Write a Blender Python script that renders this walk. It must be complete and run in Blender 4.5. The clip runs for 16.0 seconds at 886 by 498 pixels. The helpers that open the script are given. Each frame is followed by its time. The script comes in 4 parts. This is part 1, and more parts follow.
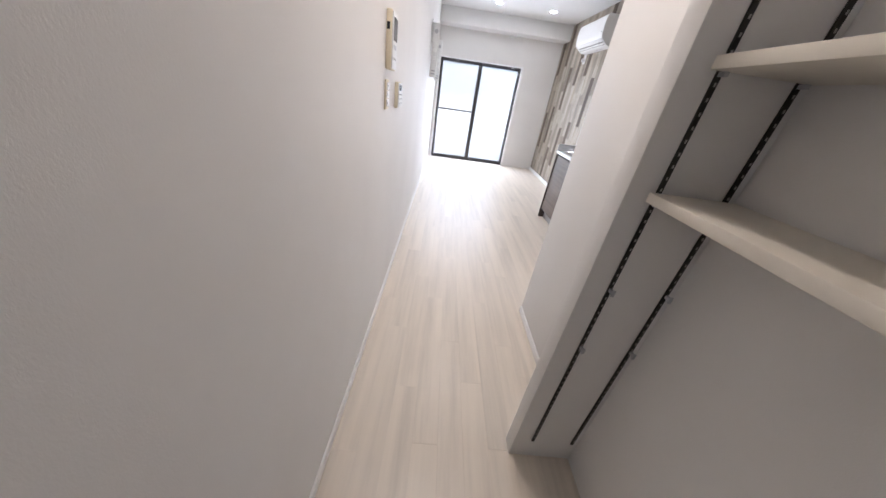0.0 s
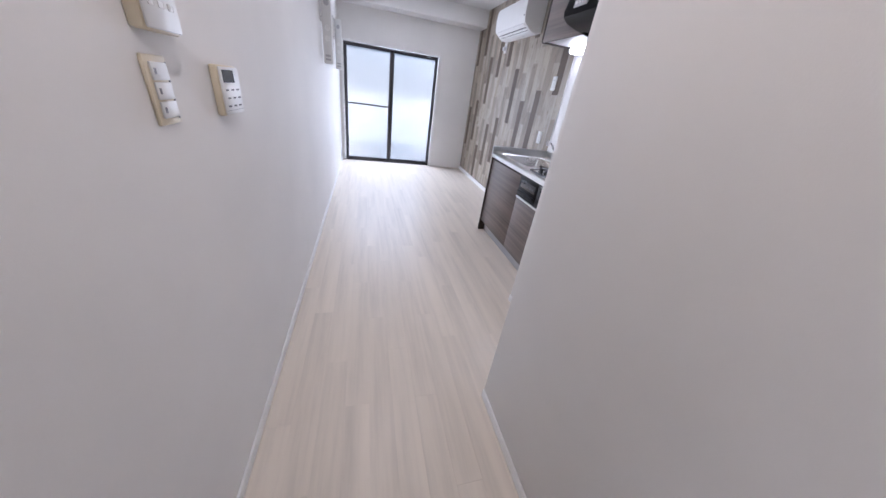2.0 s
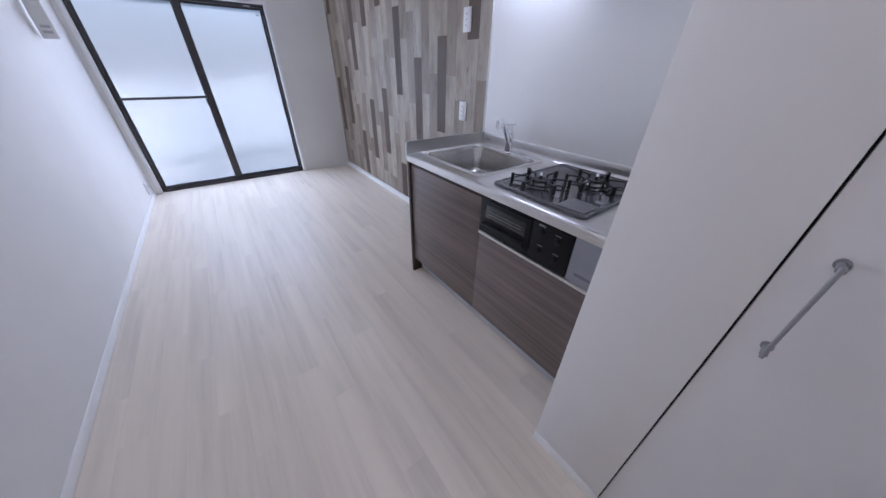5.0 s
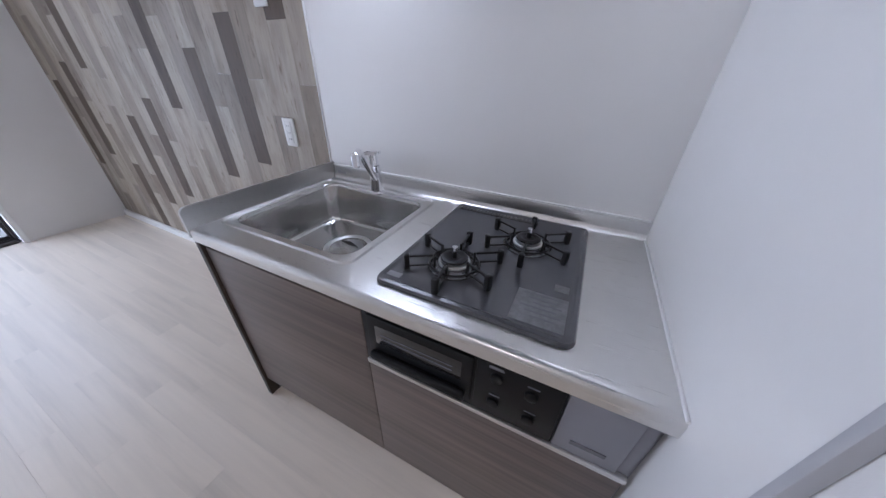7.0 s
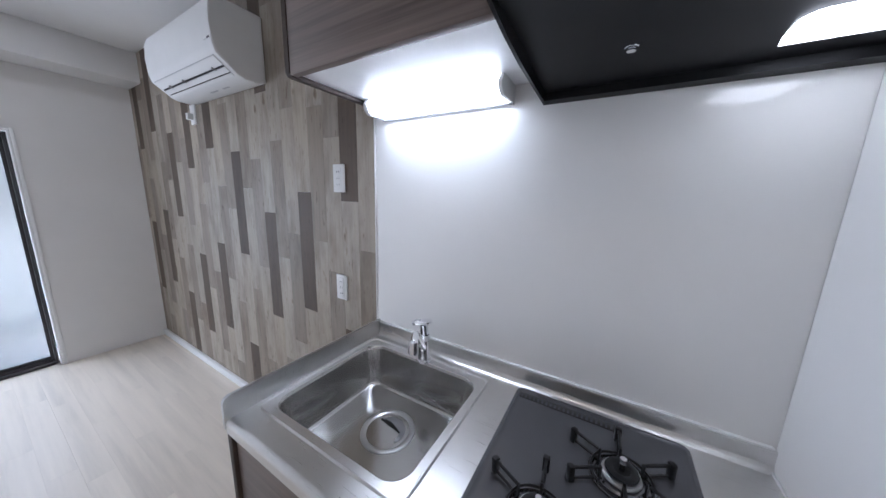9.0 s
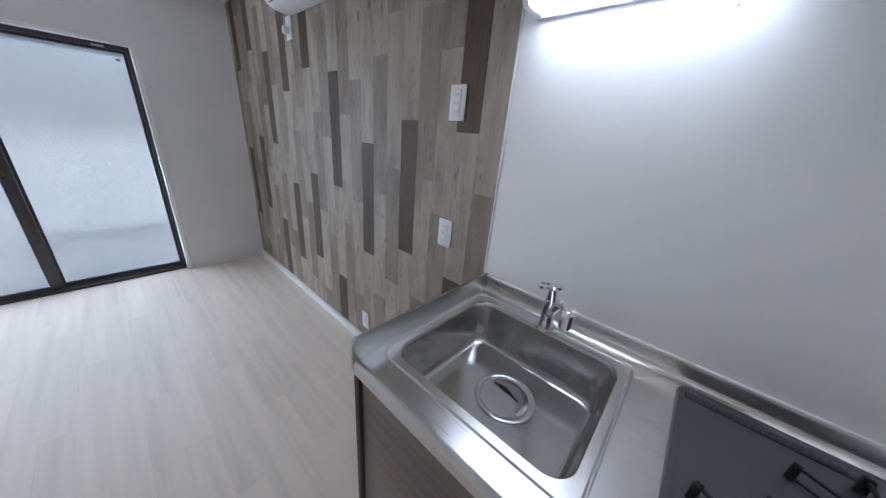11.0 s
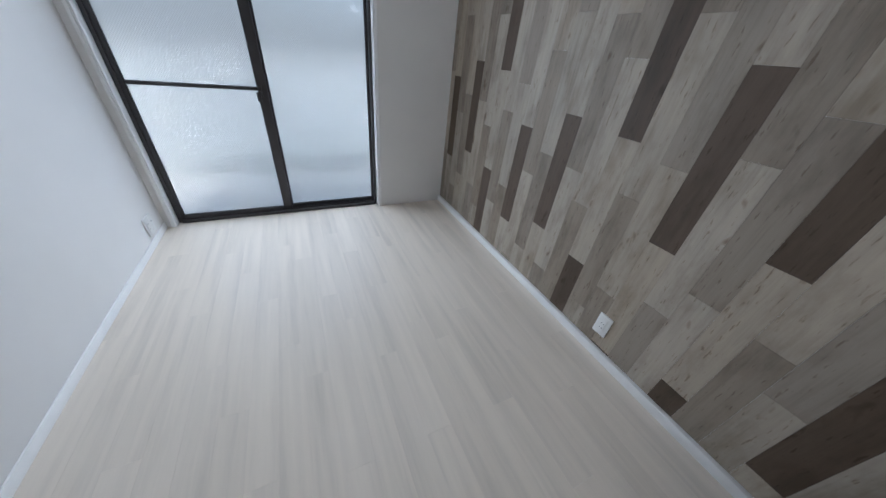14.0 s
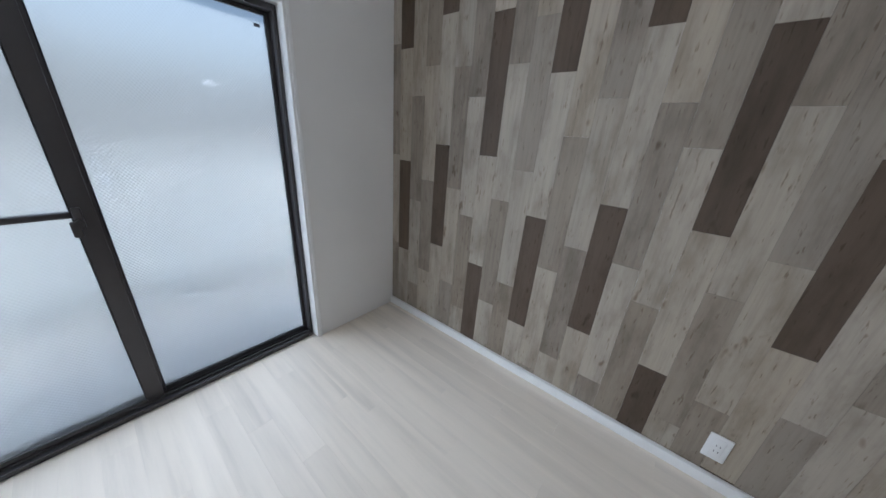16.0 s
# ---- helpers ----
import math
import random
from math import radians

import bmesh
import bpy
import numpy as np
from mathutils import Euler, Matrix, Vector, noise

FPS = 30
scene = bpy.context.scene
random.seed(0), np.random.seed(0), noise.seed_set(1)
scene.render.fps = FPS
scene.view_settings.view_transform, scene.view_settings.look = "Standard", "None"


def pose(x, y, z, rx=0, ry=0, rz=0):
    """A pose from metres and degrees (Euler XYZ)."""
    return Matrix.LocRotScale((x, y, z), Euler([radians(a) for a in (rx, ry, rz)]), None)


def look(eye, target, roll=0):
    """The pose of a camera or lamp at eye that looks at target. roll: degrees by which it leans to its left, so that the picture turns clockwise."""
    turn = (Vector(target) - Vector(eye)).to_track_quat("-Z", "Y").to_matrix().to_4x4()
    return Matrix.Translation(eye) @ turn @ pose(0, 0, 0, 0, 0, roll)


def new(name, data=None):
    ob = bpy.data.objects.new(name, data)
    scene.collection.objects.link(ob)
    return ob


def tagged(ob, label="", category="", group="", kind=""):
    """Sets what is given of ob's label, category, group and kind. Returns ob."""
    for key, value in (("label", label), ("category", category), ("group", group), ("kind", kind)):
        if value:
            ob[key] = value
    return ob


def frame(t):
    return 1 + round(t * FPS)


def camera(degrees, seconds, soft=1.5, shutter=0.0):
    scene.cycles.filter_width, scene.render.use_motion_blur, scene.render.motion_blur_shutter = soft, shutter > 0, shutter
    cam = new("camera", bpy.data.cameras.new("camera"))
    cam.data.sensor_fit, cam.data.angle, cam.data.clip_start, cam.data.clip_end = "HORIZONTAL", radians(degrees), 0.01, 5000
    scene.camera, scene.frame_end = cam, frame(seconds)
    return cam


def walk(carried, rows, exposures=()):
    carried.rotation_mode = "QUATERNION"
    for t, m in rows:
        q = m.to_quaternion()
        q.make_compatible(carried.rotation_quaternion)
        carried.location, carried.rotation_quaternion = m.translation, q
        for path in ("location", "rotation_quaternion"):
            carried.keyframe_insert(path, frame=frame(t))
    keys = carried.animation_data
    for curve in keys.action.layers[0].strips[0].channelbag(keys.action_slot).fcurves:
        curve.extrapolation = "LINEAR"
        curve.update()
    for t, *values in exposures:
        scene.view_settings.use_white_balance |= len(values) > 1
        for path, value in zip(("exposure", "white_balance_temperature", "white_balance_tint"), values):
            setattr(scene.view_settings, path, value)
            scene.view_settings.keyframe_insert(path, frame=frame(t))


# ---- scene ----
cam = camera(114.2, 16.0)
PATH = [
    (0, (0.283, -6.18, 1.213), (0.373, -4.428, 0.254), 8.4),
    (0.5, (0.292, -6.008, 1.233), (0.438, -4.236, 0.318), 6.8),
    (1, (0.323, -5.829, 1.236), (0.633, -4.095, 0.289), 7.6),
    (1.5, (0.353, -5.648, 1.225), (0.76, -3.908, 0.326), 9.1),
    (2, (0.388, -5.461, 1.23), (0.912, -3.776, 0.288), 8.4),
    (2.5, (0.441, -5.263, 1.23), (1.029, -3.596, 0.295), 4.6),
    (3, (0.489, -5.035, 1.236), (1.105, -3.367, 0.321), 3.0),
    (5.5, (0.874, -4.067, 1.198), (2.059, -2.853, 0.138), 1.7),
    (6, (1.012, -3.92, 1.189), (2.393, -2.879, 0.184), 1.8),
    (6.5, (1.136, -3.823, 1.198), (2.64, -3.04, 0.137), 1.9),
    (7, (1.233, -3.771, 1.203), (2.776, -3.039, 0.161), 1.5),
    (7.5, (1.295, -3.744, 1.252), (2.915, -3.044, 0.31), 2.7),
    (8, (1.315, -3.727, 1.355), (3.079, -2.975, 0.786), 0.8),
    (10.5, (1.248, -3.359, 1.416), (2.752, -2.102, 1.016), 3.4),
    (11, (1.277, -3.305, 1.347), (2.695, -2.1, 0.615), 5.1),
    (11.5, (1.313, -3.247, 1.284), (2.54, -2.109, 0.19), 6.7),
    (12, (1.302, -3.161, 1.246), (2.337, -1.969, 0.018), 7.9),
    (12.5, (1.205, -3.025, 1.213), (2.089, -1.676, 0.03), 9.6),
    (13, (1.078, -2.83, 1.212), (1.832, -1.418, 0.013), 8.3),
    (13.5, (0.996, -2.647, 1.211), (1.737, -1.191, 0.057), 7.2),
    (14, (0.941, -2.438, 1.212), (1.746, -0.979, 0.105), 6.7),
    (14.5, (0.903, -2.194, 1.254), (1.656, -0.624, 0.271), 1.2),
    (15, (0.852, -1.982, 1.248), (1.857, -0.465, 0.419), 4.5),
    (15.5, (0.825, -1.76, 1.255), (2.046, -0.386, 0.466), 2.7),
    (16, (0.833, -1.534, 1.256), (2.3, -0.383, 0.533), 4.2),
]
EXPOSURES = [(0.0, 5.78, 5800, 15), (1.5, 5.43, 5500, 17), (2.0, 5.3, 5450, 19), (3.0, 4.98, 5350, 21), (5.5, 4.81, 5200, 20), (8.0, 4.88, 5400, 16), (10.5, 4.63, 5400, 13), (12.0, 4.39, 5400, 13), (14.0, 4.43, 5400, 9), (16.0, 4.52, 5480, 9)]
walk(cam, [(t, look(eye, target, roll)) for t, eye, target, roll in PATH], EXPOSURES)

# ---------------------------------------------------------------- light
world = bpy.data.worlds.new("overcast_sky")
world.use_nodes = True
scene.world = world
wn = world.node_tree.nodes
sky = wn.new("ShaderNodeTexSky")
sky.sky_type = "NISHITA"
sky.sun_disc = False
sky.sun_elevation = radians(58)
sky.sun_rotation = radians(180)
sky.air_density, sky.dust_density, sky.ozone_density = 1.0, 8.0, 1.0
wn["Background"].inputs["Strength"].default_value = 0.15
world.node_tree.links.new(sky.outputs[0], wn["Background"].inputs["Color"])

sun_data = bpy.data.lights.new("sun", "SUN")
sun_data.energy, sun_data.angle, sun_data.color = 0.6, radians(35), (1.0, 0.97, 0.92)
sun = new("sun", sun_data)
sun.matrix_world = look((-1.0, -5.0, 8.2), (0, 0, 0.0))
tagged(sun, kind="structure")


def disk_lamp(name, x, y, z, watts, size, color, aim=(0, 0, -1)):
    data = bpy.data.lights.new(name, "AREA")
    data.shape, data.size, data.energy, data.color = "DISK", size, watts, color
    ob = new(name, data)
    ob.matrix_world = look((x, y, z), (x + aim[0], y + aim[1] + 1e-4, z + aim[2]))
    return ob


# added area lamp outside the window, standing in for sky light from above
sky_data = bpy.data.lights.new("window_sky", "AREA")
sky_data.shape, sky_data.size, sky_data.size_y = "RECTANGLE", 3.4, 2.0
sky_data.energy, sky_data.color = 5.2, (0.955, 0.98, 1.0)
window_sky = new("window_sky", sky_data)
window_sky.matrix_world = look((0.80, 0.745, 0.87), (0.80, 0.745 - 0.819, 0.87 - 0.574))

CEIL = 2.41
COOL, WARM = (1.0, 0.965, 0.93), (1.0, 0.82, 0.63)
DOWNLIGHTS = [(0.85, -0.87, 0.012, COOL), (1.64, -0.87, 0.012, COOL), (0.62, -3.55, 0.080, WARM), (0.44, -5.08, 0.140, WARM)]
for dx, dy, watts, tone in DOWNLIGHTS:
    disk_lamp("downlight_lamp", dx, dy, CEIL - 0.012, watts, 0.085, tone)


# ---------------------------------------------------------------- materials
def mat(name, color, rough=0.5, metal=0.0, coat=0.0, spec=0.5):
    m = bpy.data.materials.new(name)
    m.use_nodes = True
    b = m.node_tree.nodes["Principled BSDF"]
    b.inputs["Base Color"].default_value = (*color, 1)
    b.inputs["Roughness"].default_value = rough
    b.inputs["Metallic"].default_value = metal
    b.inputs["Coat Weight"].default_value = coat
    b.inputs["Coat Roughness"].default_value = 0.08
    b.inputs["Specular IOR Level"].default_value = spec
    return m


def nodes_of(m):
    t = m.node_tree
    return t, t.nodes["Principled BSDF"]


def add_noise(m, scale, size=8.0, detail=5.0, coords="Object", shift=False, rough=0.6):
    """A noise of that size, stretched by scale; shifted object by object where asked."""
    t, b = nodes_of(m)
    tc = t.nodes.new("ShaderNodeTexCoord")
    mp = t.nodes.new("ShaderNodeMapping")
    mp.inputs["Scale"].default_value = scale
    t.links.new(tc.outputs[coords], mp.inputs["Vector"])
    if shift:
        oi = t.nodes.new("ShaderNodeObjectInfo")
        mul = t.nodes.new("ShaderNodeMath")
        mul.operation = "MULTIPLY"
        mul.inputs[1].default_value = 91.0
        comb = t.nodes.new("ShaderNodeCombineXYZ")
        t.links.new(oi.outputs["Random"], mul.inputs[0])
        for k in range(3):
            t.links.new(mul.outputs[0], comb.inputs[k])
        t.links.new(comb.outputs[0], mp.inputs["Location"])
    n = t.nodes.new("ShaderNodeTexNoise")
    n.inputs["Scale"].default_value = size
    n.inputs["Detail"].default_value = detail
    n.inputs["Roughness"].default_value = rough
    t.links.new(mp.outputs[0], n.inputs["Vector"])
    return n


def ramp(m, source, stops):
    t, b = nodes_of(m)
    r = t.nodes.new("ShaderNodeValToRGB")
    els = r.color_ramp.elements
    while len(els) < len(stops):
        els.new(0.5)
    for e, (p, c) in zip(els, stops):
        e.position, e.color = p, (*c, 1)
    t.links.new(source, r.inputs["Fac"])
    return r


def mixed(m, a, c, factor, mode="MULTIPLY"):
    t, b = nodes_of(m)
    x = t.nodes.new("ShaderNodeMix")
    x.data_type, x.blend_type = "RGBA", mode
    x.inputs[0].default_value = factor
    t.links.new(a, x.inputs[6])
    t.links.new(c, x.inputs[7])
    return x.outputs[2]


def set_color(m, out):
    t, b = nodes_of(m)
    t.links.new(out, b.inputs["Base Color"])


def set_bump(m, out, strength=0.2, distance=0.002):
    t, b = nodes_of(m)
    bp = t.nodes.new("ShaderNodeBump")
    bp.inputs["Strength"].default_value = strength
    bp.inputs["Distance"].default_value = distance
    t.links.new(out, bp.inputs["Height"])
    t.links.new(bp.outputs[0], b.inputs["Normal"])


def set_rough(m, out, lo, hi):
    t, b = nodes_of(m)
    mr = t.nodes.new("ShaderNodeMapRange")
    mr.inputs["To Min"].default_value, mr.inputs["To Max"].default_value = lo, hi
    t.links.new(out, mr.inputs["Value"])
    t.links.new(mr.outputs[0], b.inputs["Roughness"])


def shade(c, k):
    return tuple(v * k for v in c)


def wallpaper(name, c):
    """Embossed white vinyl wallpaper."""
    m = mat(name, c, 0.75, spec=0.25)
    big = add_noise(m, (1, 1, 1), 1.4, 3)
    set_color(m, ramp(m, big.outputs[0], [(0.3, shade(c, 0.955)), (0.7, shade(c, 1.02))]).outputs[0])
    fine = add_noise(m, (1, 1, 0.55), 330, 3, rough=0.7)
    set_bump(m, fine.outputs[0], 0.22, 0.001)
    return m


def grained(name, c, along, rough, dark=0.7, light=1.15, size=5.0, shift=False, vary=0.0, knots=False, coat=0.0, bump=0.12, figure=0.80, across=22.0, uneven=0.09):
    """Wood: fine streaks and broad figure along one axis (0 x, 1 y, 2 z)."""
    m = mat(name, c, rough, coat=coat, spec=0.4)
    t, b = nodes_of(m)
    s1, s2 = [across] * 3, [7.0] * 3
    s1[along], s2[along] = 0.4, 0.7
    streak = add_noise(m, s1, size, 7, shift=shift, rough=0.65)
    broad = add_noise(m, s2, size * 0.5, 4, shift=shift)
    r1 = ramp(m, streak.outputs[0], [(0.28, shade(c, dark)), (0.5, c), (0.75, shade(c, light))])
    r2 = ramp(m, broad.outputs[0], [(0.3, (figure,) * 3), (0.7, (1 + (1 - figure) * 0.4,) * 3)])
    out = mixed(m, r1.outputs[0], r2.outputs[0], 1.0)
    if vary:
        oi = t.nodes.new("ShaderNodeObjectInfo")
        r3 = ramp(m, oi.outputs["Random"], [(0.0, (1 - vary, 1 - vary, 1 - vary * 0.9)), (0.5, (1.0, 1 - vary * 0.3, 1 - vary * 0.6)), (1.0, (1 + vary * 0.6,) * 3)])
        out = mixed(m, out, r3.outputs[0], 1.0)
    if knots:
        s3 = [9.0] * 3
        s3[along] = 3.2
        kn = add_noise(m, s3, 1.9, 2, shift=shift)
        r4 = ramp(m, kn.outputs[0], [(0.70, (1, 1, 1)), (0.78, (0.55, 0.48, 0.42))])
        out = mixed(m, out, r4.outputs[0], 0.8)
    set_color(m, out)
    set_bump(m, streak.outputs[0], bump, 0.001)
    set_rough(m, streak.outputs[0], rough - uneven, rough + uneven)
    return m


def brushed(name, c, rough, along):
    m = mat(name, c, rough, metal=1.0)
    s = [260.0] * 3
    s[along] = 4.0
    n = add_noise(m, s, 1.5, 4)
    set_rough(m, n.outputs[0], rough - 0.03, rough + 0.04)
    set_bump(m, n.outputs[0], 0.012, 0.0004)
    smear = add_noise(m, (1, 1, 1), 9, 4)
    set_color(m, ramp(m, smear.outputs[0], [(0.3, shade(c, 0.93)), (0.7, c)]).outputs[0])
    return m


def plain(name, c, rough, metal=0.0, coat=0.0, vary=0.05, size=14.0):
    m = mat(name, c, rough, metal, coat)
    n = add_noise(m, (1, 1, 1), size, 4)
    set_color(m, ramp(m, n.outputs[0], [(0.3, shade(c, 1 - vary)), (0.7, shade(c, 1 + vary * 0.4))]).outputs[0])
    set_rough(m, n.outputs[0], max(0.02, rough - 0.03), rough + 0.05)
    return m


def glowing(name, c, strength):
    m = mat(name, c, 0.4)
    t, b = nodes_of(m)
    b.inputs["Emission Color"].default_value = (*c, 1)
    b.inputs["Emission Strength"].default_value = strength
    return m


M_WALL = wallpaper("white_wallpaper", (0.80, 0.785, 0.765))
M_CEIL = wallpaper("ceiling_paper", (0.79, 0.785, 0.775))
M_TRIM = plain("white_trim", (0.88, 0.88, 0.87), 0.38, vary=0.03)
M_FLOOR = grained("pale_maple_floor", (0.775, 0.698, 0.600), 1, 0.30, dark=0.84, light=1.08, size=2.0, shift=True, vary=0.006, bump=0.004, figure=0.94, across=7.0, uneven=0.015)
M_FLOOR.node_tree.nodes["Principled BSDF"].inputs["Specular IOR Level"].default_value = 0.6
M_SUBFLOOR = plain("floor_joint", (0.72, 0.66, 0.59), 0.8)
def plank(name, c, vary):
    """Weathered plank: soft streaks, blotches, short dark cracks and knots, each plank its own."""
    m = mat(name, c, 0.55, spec=0.35)
    t, b = nodes_of(m)
    streak = add_noise(m, (20, 20, 0.9), 3.2, 7, shift=True, rough=0.68)
    blotch = add_noise(m, (3.2, 3.2, 1.1), 3.0, 5, shift=True)
    crack = add_noise(m, (52, 52, 9.0), 2.0, 3, shift=True, rough=0.5)
    knot = add_noise(m, (9, 9, 4.2), 1.7, 2, shift=True)
    out = ramp(m, streak.outputs[0], [(0.25, shade(c, 0.78)), (0.5, c), (0.78, shade(c, 1.10))]).outputs[0]
    out = mixed(m, out, ramp(m, blotch.outputs[0], [(0.32, (0.68, 0.655, 0.62)), (0.53, (1.0, 1.0, 1.0)), (0.75, (1.09, 1.09, 1.08))]).outputs[0], 1.0)
    out = mixed(m, out, ramp(m, crack.outputs[0], [(0.63, (1, 1, 1)), (0.72, (0.50, 0.43, 0.37))]).outputs[0], 0.8)
    out = mixed(m, out, ramp(m, knot.outputs[0], [(0.68, (1, 1, 1)), (0.75, (0.48, 0.40, 0.33))]).outputs[0], 0.85)
    oi = t.nodes.new("ShaderNodeObjectInfo")
    out = mixed(m, out, ramp(m, oi.outputs["Random"], [(0.0, (1 - vary, 1 - vary, 1 - vary)), (0.35, (0.98, 0.95, 0.90)), (0.7, (1.02, 1.02, 1.02)), (1.0, (1 + vary * 0.5,) * 3)]).outputs[0], 1.0)
    set_color(m, out)
    set_bump(m, streak.outputs[0], 0.10, 0.001)
    set_rough(m, blotch.outputs[0], 0.46, 0.64)
    return m


M_PLANK_L = plank("pale_weathered_plank", (0.400, 0.352, 0.292), 0.08)
M_PLANK_M = plank("grey_brown_plank", (0.282, 0.243, 0.200), 0.08)
M_PLANK_D = plank("dark_walnut_plank", (0.106, 0.077, 0.055), 0.12)
M_CABINET = grained("ash_brown_cabinet", (0.185, 0.148, 0.130), 1, 0.42, dark=0.55, light=1.40, size=2.4, bump=0.06)
M_CAB_EDGE = plain("dark_brown_edge", (0.055, 0.040, 0.032), 0.45)
M_CAB_WHITE = plain("white_melamine", (0.80, 0.80, 0.80), 0.35)
M_STEEL = brushed("brushed_steel", (0.74, 0.73, 0.715), 0.28, 1)
# darker copy of the steel; on the side guard it stands for reflected planks
M_STEEL_TRIM = brushed("darkened_trim_steel", (0.58, 0.58, 0.575), 0.28, 1)
M_STEEL_BOWL = plain("satin_sink_steel", (0.55, 0.543, 0.53), 0.17, metal=1.0, vary=0.10, size=5)
M_CHROME = mat("chrome", (0.86, 0.86, 0.88), 0.06, metal=1.0)
M_SPLASH = plain("glossy_white_panel", (0.86, 0.85, 0.83), 0.12, coat=0.25, vary=0.02, size=2.0)
M_FRAME = plain("dark_bronze_aluminium", (0.055, 0.051, 0.052), 0.38, metal=0.3)
M_DRAIN = plain("dull_grey_metal", (0.34, 0.34, 0.35), 0.35, metal=0.6)
M_RUBBER = plain("black_gasket", (0.015, 0.015, 0.016), 0.6)
M_ACPLASTIC = plain("matt_white_plastic", (0.80, 0.80, 0.79), 0.52, vary=0.02)
M_PLASTIC = plain("white_plastic", (0.80, 0.80, 0.79), 0.36, vary=0.02)
M_CREAM = plain("cream_plastic", (0.74, 0.66, 0.50), 0.42, vary=0.03)
M_GREYPL = plain("pale_grey_plastic", (0.50, 0.50, 0.52), 0.4)
M_SCREEN = plain("dark_screen", (0.012, 0.012, 0.02), 0.12)
M_MARK = plain("grey_print", (0.16, 0.16, 0.18), 0.5)
M_HOB = plain("charcoal_enamel_glass", (0.078, 0.079, 0.087), 0.15, coat=0.6, vary=0.03)
M_TRAY = plain("glossy_dark_enamel", (0.16, 0.16, 0.17), 0.16, metal=0.75, coat=0.6, vary=0.1)
M_IRON = plain("black_enamel_iron", (0.018, 0.018, 0.019), 0.38)
M_BLACK = plain("black_panel", (0.009, 0.009, 0.010), 0.42)
M_DARKGLASS = plain("grill_glass", (0.020, 0.020, 0.022), 0.08, coat=0.5)
M_GREYDOOR = plain("silver_grey_panel", (0.27, 0.27, 0.30), 0.42)
M_LABEL = plain("printed_foil_label", (0.20, 0.20, 0.21), 0.35, vary=0.3, size=60)
M_HOOD = plain("black_painted_steel", (0.010, 0.010, 0.011), 0.30)
M_TRACK = plain("dark_steel_track", (0.030, 0.028, 0.027), 0.45, metal=0.4)
M_HOLE = plain("slot_light", (0.42, 0.39, 0.36), 0.7)
M_SHELF = plain("cream_shelf_board", (0.76, 0.71, 0.62), 0.45)
M_DOOR = plain("off_white_door_sheet", (0.74, 0.72, 0.70), 0.42, vary=0.03, size=3)
M_LAMP = glowing("lit_acrylic_cover", (0.96, 0.98, 1.0), 0.40)
M_DISC = glowing("lit_downlight", (1.0, 0.97, 0.93), 1.2)
M_LENS = glowing("lit_hood_lens", (1.0, 0.97, 0.93), 0.22)
M_CONCRETE = plain("pale_balcony_paint", (0.52, 0.53, 0.53), 0.8, vary=0.1, size=3)
M_BALCONY = plain("pale_balcony_coating", (0.74, 0.75, 0.75), 0.7, vary=0.05, size=3)
M_FACADE = plain("slate_blue_cladding", (0.040, 0.046, 0.062), 0.7, vary=0.2, size=1.5)
M_ROOFING = plain("grey_roofing", (0.12, 0.12, 0.13), 0.8)
M_GROUND = plain("asphalt", (0.055, 0.055, 0.055), 0.9, vary=0.2)


def milky(name, c):
    """Milky acrylic sheet that lets daylight through."""
    m = plain(name, c, 0.35, vary=0.04, size=2.0)
    t, b = nodes_of(m)
    tr = t.nodes.new("ShaderNodeBsdfTranslucent")
    tr.inputs["Color"].default_value = (*c, 1)
    mx = t.nodes.new("ShaderNodeMixShader")
    mx.inputs[0].default_value = 0.6
    out = t.nodes["Material Output"]
    t.links.new(b.outputs[0], mx.inputs[1])
    t.links.new(tr.outputs[0], mx.inputs[2])
    t.links.new(mx.outputs[0], out.inputs["Surface"])
    return m


M_MILKY = milky("milky_balcony_sheet", (0.86, 0.88, 0.88))


def frosted():
    m = mat("frosted_glass", (0.057, 0.057, 0.053), 0.50)
    t, b = nodes_of(m)
    b.inputs["Transmission Weight"].default_value = 1.0
    b.inputs["IOR"].default_value = 1.2
    tc = t.nodes.new("ShaderNodeTexCoord")
    waves = []
    for ang in (38, -38):
        mp = t.nodes.new("ShaderNodeMapping")
        mp.inputs["Rotation"].default_value = (0, radians(ang), 0)
        w = t.nodes.new("ShaderNodeTexWave")
        w.inputs["Scale"].default_value = 34
        w.inputs["Distortion"].default_value = 0.6
        t.links.new(tc.outputs["Object"], mp.inputs["Vector"])
        t.links.new(mp.outputs[0], w.inputs["Vector"])
        waves.append(w.outputs["Fac"])
    add = t.nodes.new("ShaderNodeMath")
    add.operation = "ADD"
    t.links.new(waves[0], add.inputs[0])
    t.links.new(waves[1], add.inputs[1])
    set_bump(m, add.outputs[0], 0.14, 0.002)
    b.inputs["Coat Weight"].default_value = 0.5
    b.inputs["Coat Roughness"].default_value = 0.03
    return m


M_GLASS = frosted()
for m in (M_BLACK, M_IRON, M_CAB_EDGE, M_HOOD):
    m.node_tree.nodes["Principled BSDF"].inputs["Specular IOR Level"].default_value = 0.22


